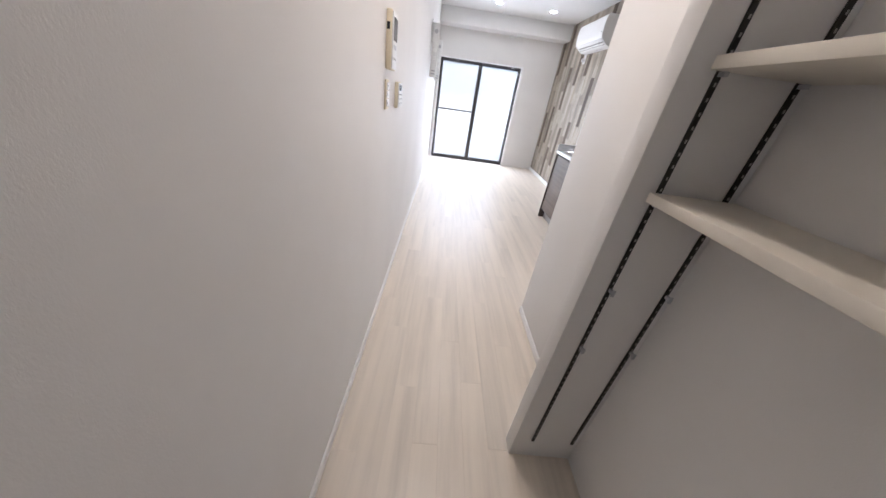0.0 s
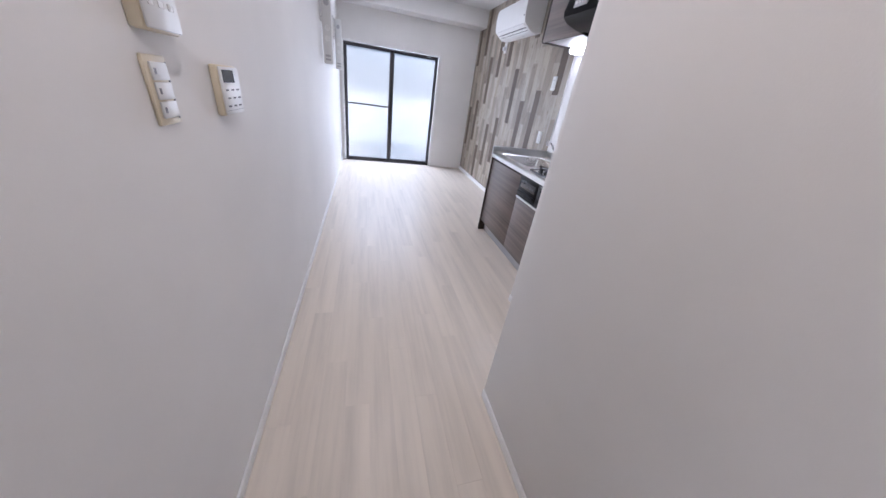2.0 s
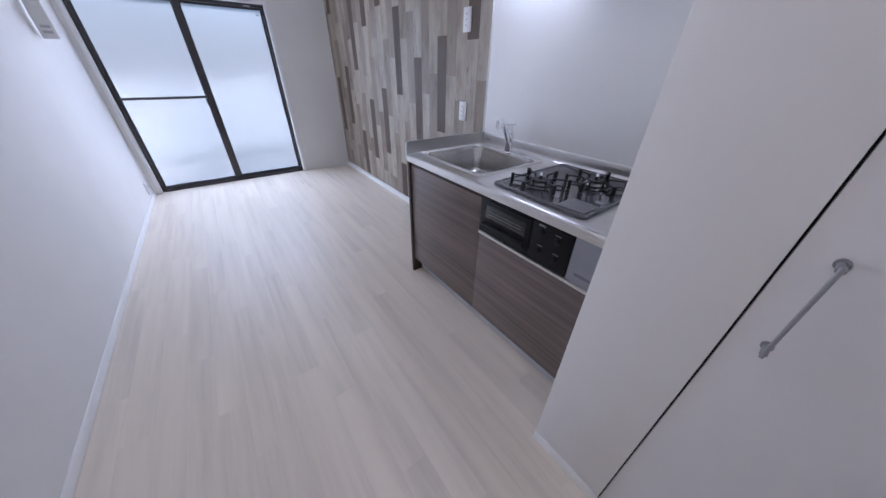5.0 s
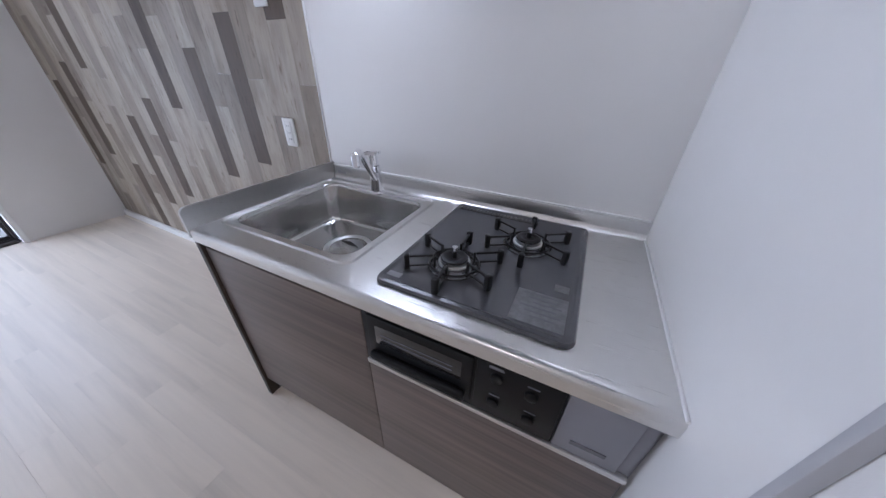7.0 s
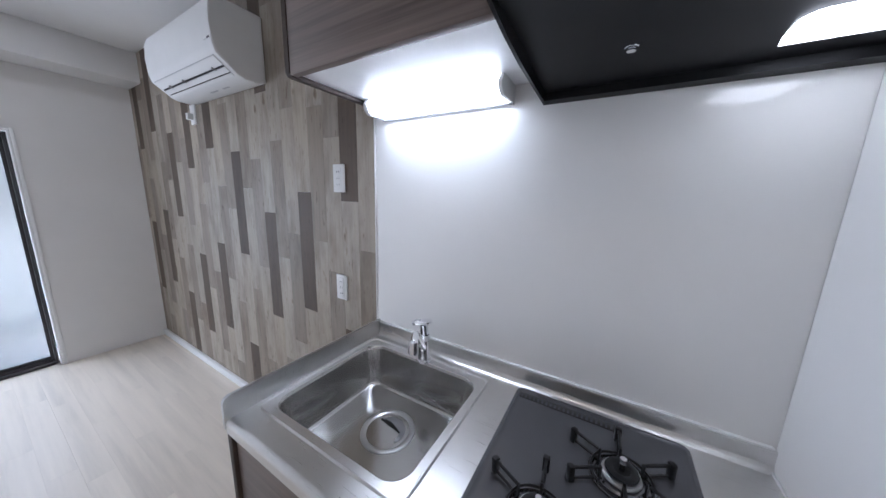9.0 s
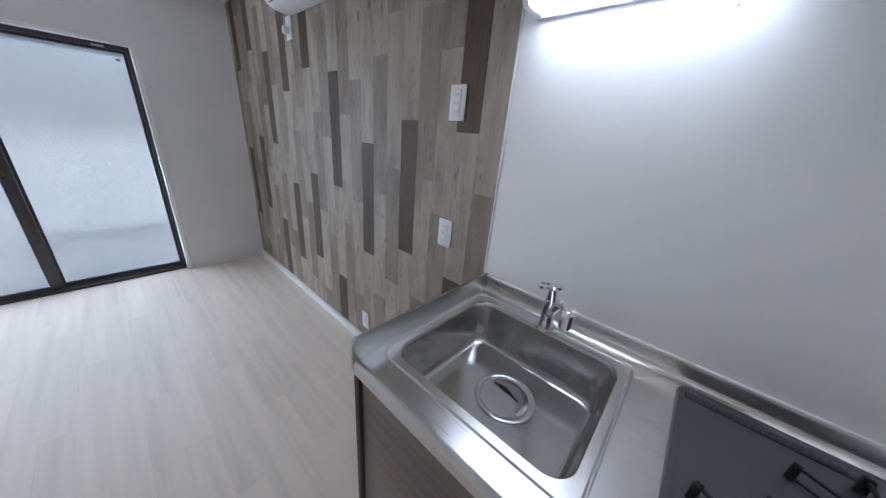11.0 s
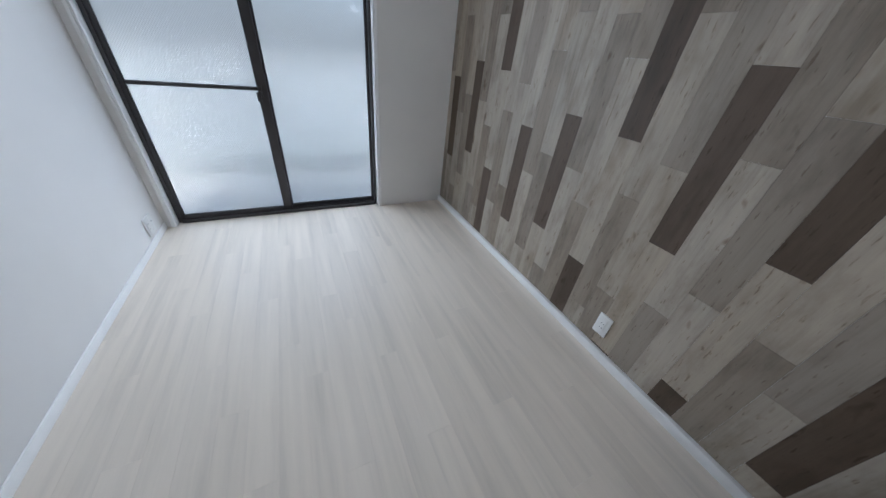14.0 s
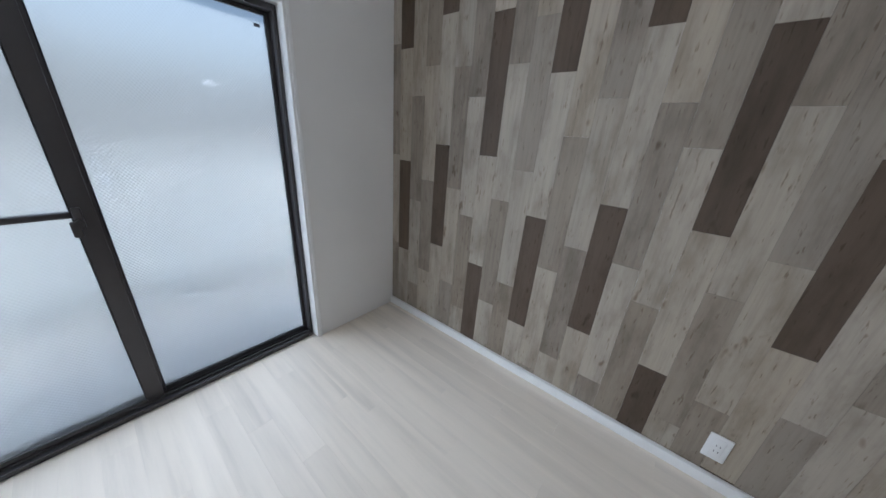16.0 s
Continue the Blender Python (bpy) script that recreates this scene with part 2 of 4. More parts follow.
# ---------------------------------------------------------------- mesh helpers
def box(bm, x0, x1, y0, y1, z0, z1, bevel=0.0, seg=2):
    r = bmesh.ops.create_cube(bm, size=1.0)
    vs = r["verts"]
    for v in vs:
        v.co = Vector(((x0 + x1) / 2 + v.co.x * (x1 - x0), (y0 + y1) / 2 + v.co.y * (y1 - y0), (z0 + z1) / 2 + v.co.z * (z1 - z0)))
    if bevel:
        es = list({e for v in vs for e in v.link_edges})
        bmesh.ops.bevel(bm, geom=es, offset=bevel, segments=seg, affect="EDGES", profile=0.5)
    return bm


def cyl(bm, p0, p1, r0, r1=None, seg=24):
    p0, p1 = Vector(p0), Vector(p1)
    d = p1 - p0
    m = Matrix.Translation((p0 + p1) / 2) @ d.to_track_quat("Z", "Y").to_matrix().to_4x4()
    bmesh.ops.create_cone(bm, cap_ends=True, segments=seg, radius1=r0, radius2=r0 if r1 is None else r1, depth=d.length, matrix=m)
    return bm


def ball(bm, p, r, seg=16):
    bmesh.ops.create_uvsphere(bm, u_segments=seg, v_segments=seg // 2, radius=r, matrix=Matrix.Translation(p))
    return bm


def ring(bm, p, r, thick, seg=40, sides=10, squash=1.0):
    """A ring lying flat round p."""
    rows = []
    for i in range(seg):
        a = 2 * math.pi * i / seg
        rows.append([bm.verts.new((p[0] + (r + thick * math.cos(b)) * math.cos(a), p[1] + (r + thick * math.cos(b)) * math.sin(a), p[2] + squash * thick * math.sin(b)))
                     for b in (2 * math.pi * k / sides for k in range(sides))])
    for i in range(seg):
        for k in range(sides):
            bm.faces.new((rows[i][k], rows[(i + 1) % seg][k], rows[(i + 1) % seg][(k + 1) % sides], rows[i][(k + 1) % sides]))
    return bm


def tube(bm, pts, r, seg=14):
    for a, b in zip(pts, pts[1:]):
        cyl(bm, a, b, r, seg=seg)
    for p in pts[1:-1]:
        ball(bm, p, r, seg)
    return bm


def prism(bm, outline, y0, y1):
    """An outline in x and z, drawn out along y."""
    a = [bm.verts.new((x, y0, z)) for x, z in outline]
    b = [bm.verts.new((x, y1, z)) for x, z in outline]
    n = len(a)
    bm.faces.new(a)
    bm.faces.new(b[::-1])
    for i in range(n):
        bm.faces.new((a[i], b[i], b[(i + 1) % n], a[(i + 1) % n]))
    return bm


def rounded(x0, x1, y0, y1, r, z, n=8):
    """A rectangle with round corners, anticlockwise from its near right corner."""
    out = []
    for cx, cy, a0 in ((x1 - r, y0 + r, -90), (x1 - r, y1 - r, 0), (x0 + r, y1 - r, 90), (x0 + r, y0 + r, 180)):
        for i in range(n):
            a = radians(a0 + 90 * i / (n - 1))
            out.append((cx + r * math.cos(a), cy + r * math.sin(a), z))
    return out


def skin(bm, loops, cap_first=False, cap_last=False):
    """Joins loops of equal length by quads."""
    vs = [[bm.verts.new(p) for p in lp] for lp in loops]
    n = len(vs[0])
    for a, b in zip(vs, vs[1:]):
        for i in range(n):
            bm.faces.new((a[i], a[(i + 1) % n], b[(i + 1) % n], b[i]))
    if cap_first:
        bm.faces.new(vs[0][::-1])
    if cap_last:
        bm.faces.new(vs[-1])
    return bm


def mesh_of(name, bm, material, smooth=True):
    bmesh.ops.recalc_face_normals(bm, faces=bm.faces)
    bm.normal_update()
    flat = [i for i, f in enumerate(bm.faces) if max(abs(c) for c in f.normal) > 0.99999]
    me = bpy.data.meshes.new(name)
    bm.to_mesh(me)
    bm.free()
    me.materials.append(material)
    if smooth:
        me.shade_smooth()
        for i in flat:
            me.polygons[i].use_smooth = False
        me.set_sharp_from_angle(angle=radians(35))
    return me


def thing(name, at, label, category, group="", kind=""):
    ob = new(name)
    ob.empty_display_size = 0.05
    ob.location = at
    return tagged(ob, label, category, group, kind)


def part(name, bm, material, parent, label=""):
    ob = new(name, mesh_of(name, bm, material))
    ob.parent = parent
    top = parent
    while top.parent:
        top = top.parent
    if parent is top:
        ob.matrix_parent_inverse = Matrix.Translation(top.location).inverted()
    if label:
        ob["label"] = label
    return ob


def solid(name, bm, material, label="", category="", kind="structure"):
    return tagged(new(name, mesh_of(name, bm, material)), label, category, "", kind)


B = bmesh.new


# ---------------------------------------------------------------- shell of the flat
W = 2.178        # east wall face
YS = -7.25       # south end of the corridor
XC = 0.93        # corridor's east face
BEAM_Z = 2.195

floor = solid("floor", box(B(), -0.12, W + 0.12, YS - 0.12, 0.16, -0.12, -0.006), M_SUBFLOOR, "pale maple strip flooring with a soft sheen", "floor")
ceiling = solid("ceiling", box(B(), -0.12, W + 0.12, YS - 0.12, 0.16, CEIL, CEIL + 0.12), M_CEIL, "white papered ceiling", "ceiling")
solid("wall_west", box(B(), -0.12, 0, YS - 0.12, 0.16, -0.006, CEIL), M_WALL, "plain white embossed wallpaper wall", "wall")

WX0, WX1, WZ1 = 0.052, 1.556, 1.758    # window opening
bm = B()
box(bm, 0, WX0, 0, 0.16, -0.006, CEIL)
box(bm, WX1, W + 0.12, 0, 0.16, -0.006, CEIL)
box(bm, WX0, WX1, 0, 0.16, WZ1, CEIL)
solid("wall_north", bm, M_WALL, "white wallpaper wall round the balcony window", "wall")
solid("ceiling_beam", box(B(), 0, W, -0.30, 0, BEAM_Z, CEIL, 0.006), M_CEIL, "white papered beam over the window", "beam")
east = solid("wall_east", box(B(), W, W + 0.12, -4.0, 0, -0.006, CEIL), M_WALL, "accent wall of upright weathered wood planks in mixed browns", "wall")
solid("wall_partition", box(B(), 1.39, W + 0.12, -4.252, -4.003, -0.006, CEIL, 0.004), M_WALL, "white partition beside the kitchen", "wall")
bm = B()
box(bm, XC, 1.55, -5.51, -4.687, -0.006, CEIL, 0.004)
solid("wall_corridor", bm, M_WALL, "white corridor wall before the closet door", "wall")
bm = B()
box(bm, 0.688, XC + 0.12, -5.57, -5.511, -0.006, CEIL, 0.004)
solid("wall_fin_1", bm, M_WALL, "white end wall of the shelf alcove", "wall")
solid("wall_fin_2", box(B(), 0.696, XC + 0.12, -6.66, -6.60, -0.006, CEIL, 0.004), M_WALL, "white end wall of the shelf alcove", "wall")
bm = B()
box(bm, XC, XC + 0.12, -6.60, -5.571, -0.006, CEIL)
solid("wall_alcove", bm, M_WALL, "white back wall of the shelf alcove", "wall")
solid("wall_entry", box(B(), XC, XC + 0.12, YS, -6.661, -0.006, CEIL), M_WALL, "white wall by the entrance", "wall")
solid("wall_south", box(B(), 0, XC + 0.12, YS - 0.12, YS, -0.006, CEIL), M_WALL, "white wall at the corridor's end", "wall")
solid("wall_closet", box(B(), 1.56, 1.68, -4.686, -4.253, -0.006, CEIL), M_WALL, "white wall behind the closet door", "wall")
solid("wall_over_door", box(B(), 1.40, 1.559, -4.686, -4.253, 2.03, CEIL), M_WALL, "white wall over the closet door", "wall")

# skirting boards
bm = B()
box(bm, W - 0.025, W - 0.003, -2.787, -0.001, 0, 0.052, 0.003)
solid("baseboard_east", bm, M_TRIM, "white skirting board under the plank wall", "baseboard")
solid("baseboard_west", box(B(), 0, 0.008, YS, -0.001, 0, 0.048, 0.003), M_TRIM, "white skirting board", "baseboard")
solid("baseboard_corridor", box(B(), XC - 0.008, XC - 0.0005, -5.508, -4.69, 0, 0.048, 0.003), M_TRIM, "white skirting board", "baseboard")
solid("baseboard_partition", box(B(), 1.382, 1.3895, -4.25, -4.004, 0, 0.048, 0.003), M_TRIM, "white skirting board", "baseboard")

# white casing round the window
bm = B()
box(bm, WX1 - 0.012, WX1, -0.006, 0.062, 0, WZ1, 0.002)
box(bm, WX0, WX0 + 0.010, -0.006, 0.062, 0, WZ1, 0.002)
box(bm, WX0 + 0.010, WX1 - 0.012, -0.006, 0.062, WZ1 - 0.010, WZ1, 0.002)
box(bm, WX1 + 0.0005, WX1 + 0.018, -0.008, -0.0005, 0, WZ1 + 0.014, 0.002)
box(bm, WX0 - 0.018, WX0 - 0.0005, -0.008, -0.0005, 0, WZ1 + 0.014, 0.002)
box(bm, WX0, WX1, -0.008, -0.0005, WZ1 + 0.0005, WZ1 + 0.014, 0.002)
solid("trim_window", bm, M_TRIM, "white window casing", "trim")


# ---------------------------------------------------------------- balcony window
def sash(parent, x0, x1, yc, low, stile_l, stile_r):
    top = WZ1 - 0.032
    fr = B()
    box(fr, x0, x0 + stile_l, yc - 0.014, yc + 0.014, low, top, 0.002)
    box(fr, x1 - stile_r, x1, yc - 0.014, yc + 0.014, low, top, 0.002)
    box(fr, x0 + stile_l, x1 - stile_r, yc - 0.013, yc + 0.013, low, low + 0.028, 0.002)
    box(fr, x0 + stile_l, x1 - stile_r, yc - 0.013, yc + 0.013, top - 0.018, top, 0.002)
    s = part("sash", fr, M_FRAME, parent)
    part("gasket", box(box(box(box(B(), x0 + stile_l, x0 + stile_l + 0.004, yc - 0.015, yc - 0.004, low + 0.028, top - 0.018),
                                   x1 - stile_r - 0.004, x1 - stile_r, yc - 0.015, yc - 0.004, low + 0.028, top - 0.018),
                               x0 + stile_l, x1 - stile_r, yc - 0.015, yc - 0.004, low + 0.028, low + 0.032),
                           x0 + stile_l, x1 - stile_r, yc - 0.015, yc - 0.004, top - 0.022, top - 0.018), M_RUBBER, s)
    p = part("pane", box(B(), x0 + stile_l - 0.004, x1 - stile_r + 0.004, yc - 0.003, yc + 0.003, low + 0.024, top - 0.014), M_GLASS, s, "frosted wired glass pane")
    p.visible_shadow = False
    return s


window = thing("window_1", (0.8, 0.09, 0), "floor-length sliding window with frosted panes in dark frames", "window", kind="structure")
bm = B()
FX0, FX1, FZ1 = WX0 + 0.0105, WX1 - 0.0125, WZ1 - 0.0105
box(bm, FX0, FX0 + 0.022, 0.058, 0.155, 0, FZ1, 0.002)
box(bm, FX1 - 0.018, FX1, 0.058, 0.155, 0, FZ1, 0.002)
box(bm, FX0 + 0.022, FX1 - 0.018, 0.058, 0.155, FZ1 - 0.026, FZ1, 0.002)
box(bm, FX0 + 0.022, FX1 - 0.018, 0.040, 0.155, 0.0, 0.022, 0.002)
for yy in (0.062, 0.088, 0.122):
    box(bm, FX0 + 0.022, FX1 - 0.018, yy, yy + 0.004, 0.022, 0.034)
part("window_frame", bm, M_FRAME, window)
left_sash = sash(window, FX0 + 0.016, 0.826, 0.081, 0.022, 0.026, 0.056)
right_sash = sash(window, 0.786, FX1 - 0.012, 0.113, 0.022, 0.050, 0.020)
bm = B()
box(bm, FX0 + 0.042, 0.770, 0.066, 0.096, 0.905, 0.926, 0.002)
part("middle_rail", bm, M_FRAME, left_sash)
bm = B()
box(bm, 0.772, 0.794, 0.046, 0.067, 0.868, 0.944, 0.004)
cyl(bm, (0.783, 0.046, 0.892), (0.783, 0.036, 0.892), 0.012)
box(bm, 0.758, 0.782, 0.034, 0.046, 0.842, 0.898, 0.004)
part("crescent_lock", bm, M_FRAME, left_sash, "dark crescent lock on the meeting stile")
part("label", box(B(), 1.462, 1.486, 0.1055, 0.1095, 1.655, 1.668), M_MARK, right_sash, "small dark maker's mark")
part("label", box(B(), 1.36, 1.42, 0.0568, 0.0576, 1.722, 1.733), M_GREYPL, window, "small grey maker's mark")

# ---------------------------------------------------------------- outside
ground = solid("ground", box(B(), -800, 800, -800, 800, -6.2, -6.0), M_GROUND, "grey asphalt far below the balcony", "ground")
balcony = thing("balcony", (0.8, 0.8, -0.1), "pale balcony with a milky translucent parapet sheet", "balcony", kind="structure")
part("balcony_floor", box(B(), -2.0, 4.5, 0.161, 1.35, -0.22, -0.06), M_BALCONY, balcony)
part("parapet", box(B(), -2.0, 4.5, 1.262, 1.270, -0.06, 1.04), M_MILKY, balcony, "milky translucent sheet")
part("coping", box(B(), -2.0, 4.5, 1.235, 1.295, 1.04, 1.075, 0.008), M_CONCRETE, balcony)


def house(x0, x1, y0, z1, windows):
    h = thing("apartment_building", ((x0 + x1) / 2, y0, -6.0), "slate blue apartment building beyond the balcony", "building")
    part("wall", box(B(), x0, x1, y0, y0 + 8, -6.0, z1), M_FACADE, h)
    part("roof", box(B(), x0 - 0.2, x1 + 0.2, y0 - 0.2, y0 + 8.2, z1, z1 + 0.25, 0.03), M_ROOFING, h)
    for k in range(windows):
        cx = x0 + (k + 0.5) * (x1 - x0) / windows
        for zz in (-3.4, -0.6):
            w = part("window", box(B(), cx - 0.6, cx + 0.6, y0 - 0.03, y0 - 0.002, zz, zz + 1.3), M_CONCRETE, h)
            part("pane", box(B(), cx - 0.52, cx + 0.52, y0 - 0.034, y0 - 0.031, zz + 0.08, zz + 1.22), M_SCREEN, w)
    return h


house(-7.0, 0.85, 9.5, 2.7, 3)
house(1.6, 9.0, 10.5, 2.4, 3)

# ---------------------------------------------------------------- kitchen panels
Y0, Y1 = -2.787, -3.996      # kitchen: sink end, partition end
ZT = 0.80                    # worktop
solid("wall_panel_back", box(B(), 2.168, W - 0.0005, Y1 - 0.006, Y0 + 0.012, 0.0, CEIL - 0.001, 0.001), M_SPLASH, "glossy white kitchen wall panel behind the worktop", "wall panel")
solid("wall_panel_side", box(B(), 1.462, 2.167, -4.0025, -3.991, 0.0, CEIL - 0.001), M_SPLASH, "glossy white kitchen wall panel beside the stove", "wall panel")
solid("trim_panel_edge", box(B(), 1.450, 1.4615, -4.0025, -3.988, 0.0, CEIL - 0.001, 0.002), M_GREYPL, "grey edge strip of the kitchen panel", "trim")
solid("trim_panel_end", box(B(), 2.164, 2.1775, Y0 + 0.0125, Y0 + 0.018, 0.86, CEIL - 0.001, 0.001), M_TRIM, "white edge strip between panel and planks", "trim")
solid("trim_sealant", box(box(B(), 1.575, 2.157, -3.9908, -3.9860, 0.799, 0.8045, 0.001), 2.157, 2.1678, -3.985, -2.79, 0.8533, 0.8590, 0.0015), M_TRIM, "white sealant line round the worktop", "trim")

# ---------------------------------------------------------------- base cabinets
sink_unit = thing("sink_cabinet", (1.88, -3.10, 0), "ash-brown wood-grain sink cabinet with a dark end panel", "cabinet")
part("body", box(B(), 1.605, 2.16, -3.395, -2.812, 0.101, 0.60), M_CAB_WHITE, sink_unit)
part("door", box(B(), 1.585, 1.603, -3.401, -2.812, 0.108, 0.742, 0.0015), M_CABINET, sink_unit)
part("door_grip", box(B(), 1.590, 1.604, -3.401, -2.812, 0.7425, 0.762, 0.001), M_CAB_EDGE, sink_unit, "dark shadow grip above the door")
bm = B()
box(bm, 1.576, 2.165, -2.808, Y0, 0.0, 0.785, 0.002)
part("end_panel", bm, M_CAB_EDGE, sink_unit, "dark brown end panel")
part("toe_kick", box(B(), 1.640, 1.652, -3.40, -2.809, 0.0, 0.100), M_GREYPL, sink_unit, "grey toe kick")

stove_unit = thing("stove_cabinet", (1.88, -3.69, 0), "ash-brown wood-grain cabinet under the gas stove", "cabinet")
part("body", box(B(), 1.605, 2.16, -3.974, -3.405, 0.101, 0.57), M_CAB_WHITE, stove_unit)
part("door", box(B(), 1.585, 1.603, -3.980, -3.4035, 0.108, 0.574, 0.0015), M_CABINET, stove_unit)
part("rail", box(B(), 1.579, 1.604, -3.982, -3.4035, 0.5755, 0.590, 0.003), M_STEEL, stove_unit, "slim brushed steel rail")
pocket = part("side_panel", box(B(), 1.583, 1.604, -3.960, -3.848, 0.5915, 0.760, 0.0015), M_GREYDOOR, stove_unit, "silver-grey pocket panel beside the grill")
part("finger_pull", box(B(), 1.5815, 1.5835, -3.935, -3.875, 0.622, 0.632), M_MARK, pocket)
part("filler", box(B(), 1.589, 1.604, -3.980, -3.963, 0.5915, 0.760, 0.001), M_GREYDOOR, stove_unit)
part("gap_strip", box(B(), 1.602, 1.62, -3.9955, -3.984, 0.0, 0.76), M_GREYDOOR, stove_unit, "grey filler strip beside the wall")
part("toe_kick", box(B(), 1.640, 1.652, -3.974, -3.4005, 0.0, 0.100), M_GREYPL, stove_unit, "grey toe kick")

# ---------------------------------------------------------------- worktop with sink
top = thing("worktop", (1.87, -3.39, 0.76), "brushed stainless steel worktop with a pressed sink", "worktop")
SX0, SX1, SY0, SY1 = 1.672, 2.088, -3.294, -2.823      # bowl at its rim
TX0, TX1 = 1.590, 2.164
bm = B()
n = 9
skin(bm, [rounded(SX0, SX1, SY0, SY1, 0.055, ZT, n), rounded(TX0, TX1, -3.335, Y0 - 0.004, 0.0004, ZT, n)])
box(bm, TX0, TX1, Y1 + 0.003, -3.335, ZT - 0.006, ZT)
part("top", bm, M_STEEL, top)
bm = B()
outline = [(1.592, 0.80), (1.584, 0.7995), (1.578, 0.797), (1.5745, 0.792), (1.574, 0.786), (1.574, 0.764), (1.592, 0.764)]
prism(bm, outline, Y1 + 0.003, Y0 - 0.003)
part("front_edge", bm, M_STEEL, top)
bm = B()
box(bm, 2.157, 2.1675, Y1 + 0.004, Y0 - 0.006, ZT - 0.004, 0.853, 0.003)
prism(bm, [(2.1575, 0.7995), (2.1575, 0.818), (2.1548, 0.8085), (2.1505, 0.8030), (2.1430, 0.8003)], Y1 + 0.004, Y0 - 0.006)
part("upstand", bm, M_STEEL, top)
bm = B()
side = [(2.165, 0.775), (2.165, 0.866)]
for i in range(9):
    a = radians(90 + 90 * i / 8)
    side.append((1.592 + 0.020 * math.cos(a), 0.846 + 0.020 * math.sin(a)))
side += [(1.572, 0.775)]
prism(bm, side, Y0 - 0.004, Y0 + 0.006)
part("side_guard", bm, M_STEEL_TRIM, top, "upright steel splash guard with a rounded corner")
bm = B()
loops = []
for z, inset, r in ((ZT, 0.0, 0.055), (0.7965, 0.003, 0.055), (0.787, 0.006, 0.055), (0.672, 0.020, 0.050), (0.659, 0.023, 0.047), (0.6505, 0.028, 0.042), (0.6475, 0.034, 0.036), (0.6465, 0.042, 0.030)):
    loops.append(rounded(SX0 + inset, SX1 - inset, SY0 + inset, SY1 - inset, r, z, n))
loops.append(rounded(SX0 + 0.15, SX1 - 0.12, SY0 + 0.19, SY1 - 0.19, 0.02, 0.6445, n))
skin(bm, loops, cap_last=True)
bowl = part("sink_bowl", bm, M_STEEL_BOWL, top, "satin steel sink bowl with rounded corners")
bm = B()
lo = rounded(1.645, 2.122, -3.322, -2.799, 0.034, ZT, n)
hi = rounded(1.648, 2.119, -3.319, -2.802, 0.031, ZT + 0.0055, n)
hi2 = rounded(1.650, 2.117, -3.317, -2.804, 0.029, ZT + 0.0055, n)
lo2 = rounded(1.654, 2.113, -3.313, -2.808, 0.026, ZT, n)
skin(bm, [lo, hi, hi2, lo2])
part("rim_bead", bm, M_STEEL, top)
DX, DY, DZ = 1.906, -3.060, 0.6455
bm = B()
flange = [[(DX + r * math.cos(a), DY + r * math.sin(a), DZ + h) for a in (2 * math.pi * i / 48 for i in range(48))]
          for r, h in ((0.089, 0.000), (0.087, 0.0030), (0.082, 0.0042), (0.074, 0.0030), (0.069, -0.0015), (0.0685, -0.010))]
skin(bm, flange)
part("drain_ring", bm, M_STEEL_TRIM, bowl)
part("drain_well", cyl(B(), (DX, DY, DZ - 0.012), (DX, DY, DZ - 0.008), 0.0684, seg=48), M_RUBBER, bowl, "dark drain well")
bm = B()
cyl(bm, (DX, DY, DZ - 0.008), (DX, DY, DZ - 0.0035), 0.0600, 0.0590, 48)
part("drain_cover", bm, M_DRAIN, bowl, "grey drain cover in two halves")
# raised half of the cover, bounded by a bow
bm = B()
bow = [(0.056 * math.cos(radians(a)), 0.056 * math.sin(radians(a))) for a in range(-118, 63, 10)]
bow += [(0.0285 - 0.020 * u + 0.030 * u * (1 - u), 0.054 - 0.108 * u) for u in (0.15, 0.3, 0.45, 0.6, 0.75, 0.9)]
skin(bm, [[(DX + x * k, DY + y * k, DZ + h) for x, y in bow] for k, h in ((1.0, -0.0034), (0.99, 0.0005), (0.90, 0.0020))], cap_last=True)
part("cover_leaf", bm, M_DRAIN, bowl)
bm = B()
for k in range(8):
    u = k / 7
    p = (DX + 0.0245 - 0.020 * u + 0.030 * u * (1 - u), DY + 0.050 - 0.100 * u, DZ - 0.0030)
    if k:
        cyl(bm, q, p, 0.0015 + 0.0075 * (1 - abs(u - 0.45) * 1.6), seg=10)
    q = p
part("slot", bm, M_RUBBER, bowl, "dark curved drain slot")
bm = B()
box(bm, 2.1555, 2.1565, -2.86, -2.815, 0.823, 0.834)
part("badge", bm, M_GREYPL, top, "small pale badge on the upstand")

# ---------------------------------------------------------------- mixer tap
tap = thing("kitchen_tap", (2.086, -3.077, ZT), "chrome single-lever mixer tap with a raised spout", "tap")
TPX, TPY = 2.098, -3.066
bm = B()
cyl(bm, (TPX, TPY, 0.80), (TPX, TPY, 0.806), 0.029, 0.027)
cyl(bm, (TPX, TPY, 0.806), (TPX, TPY, 0.880), 0.0225, 0.0215)
cyl(bm, (TPX, TPY, 0.882), (TPX, TPY, 0.904), 0.0225, 0.0205)
part("body", bm, M_CHROME, tap)
bm = B()
tube(bm, [(TPX - 0.008, TPY - 0.004, 0.852), (1.962, -3.128, 0.975), (1.928, -3.148, 0.994), (1.892, -3.168, 0.992)], 0.0115)
ball(bm, (1.892, -3.168, 0.992), 0.0118)
spout = part("spout", bm, M_CHROME, tap)
bm = B()
cyl(bm, (1.890, -3.169, 0.966), (1.890, -3.169, 1.000), 0.0150, 0.0140)
cyl(bm, (1.890, -3.169, 0.961), (1.890, -3.169, 0.966), 0.012)
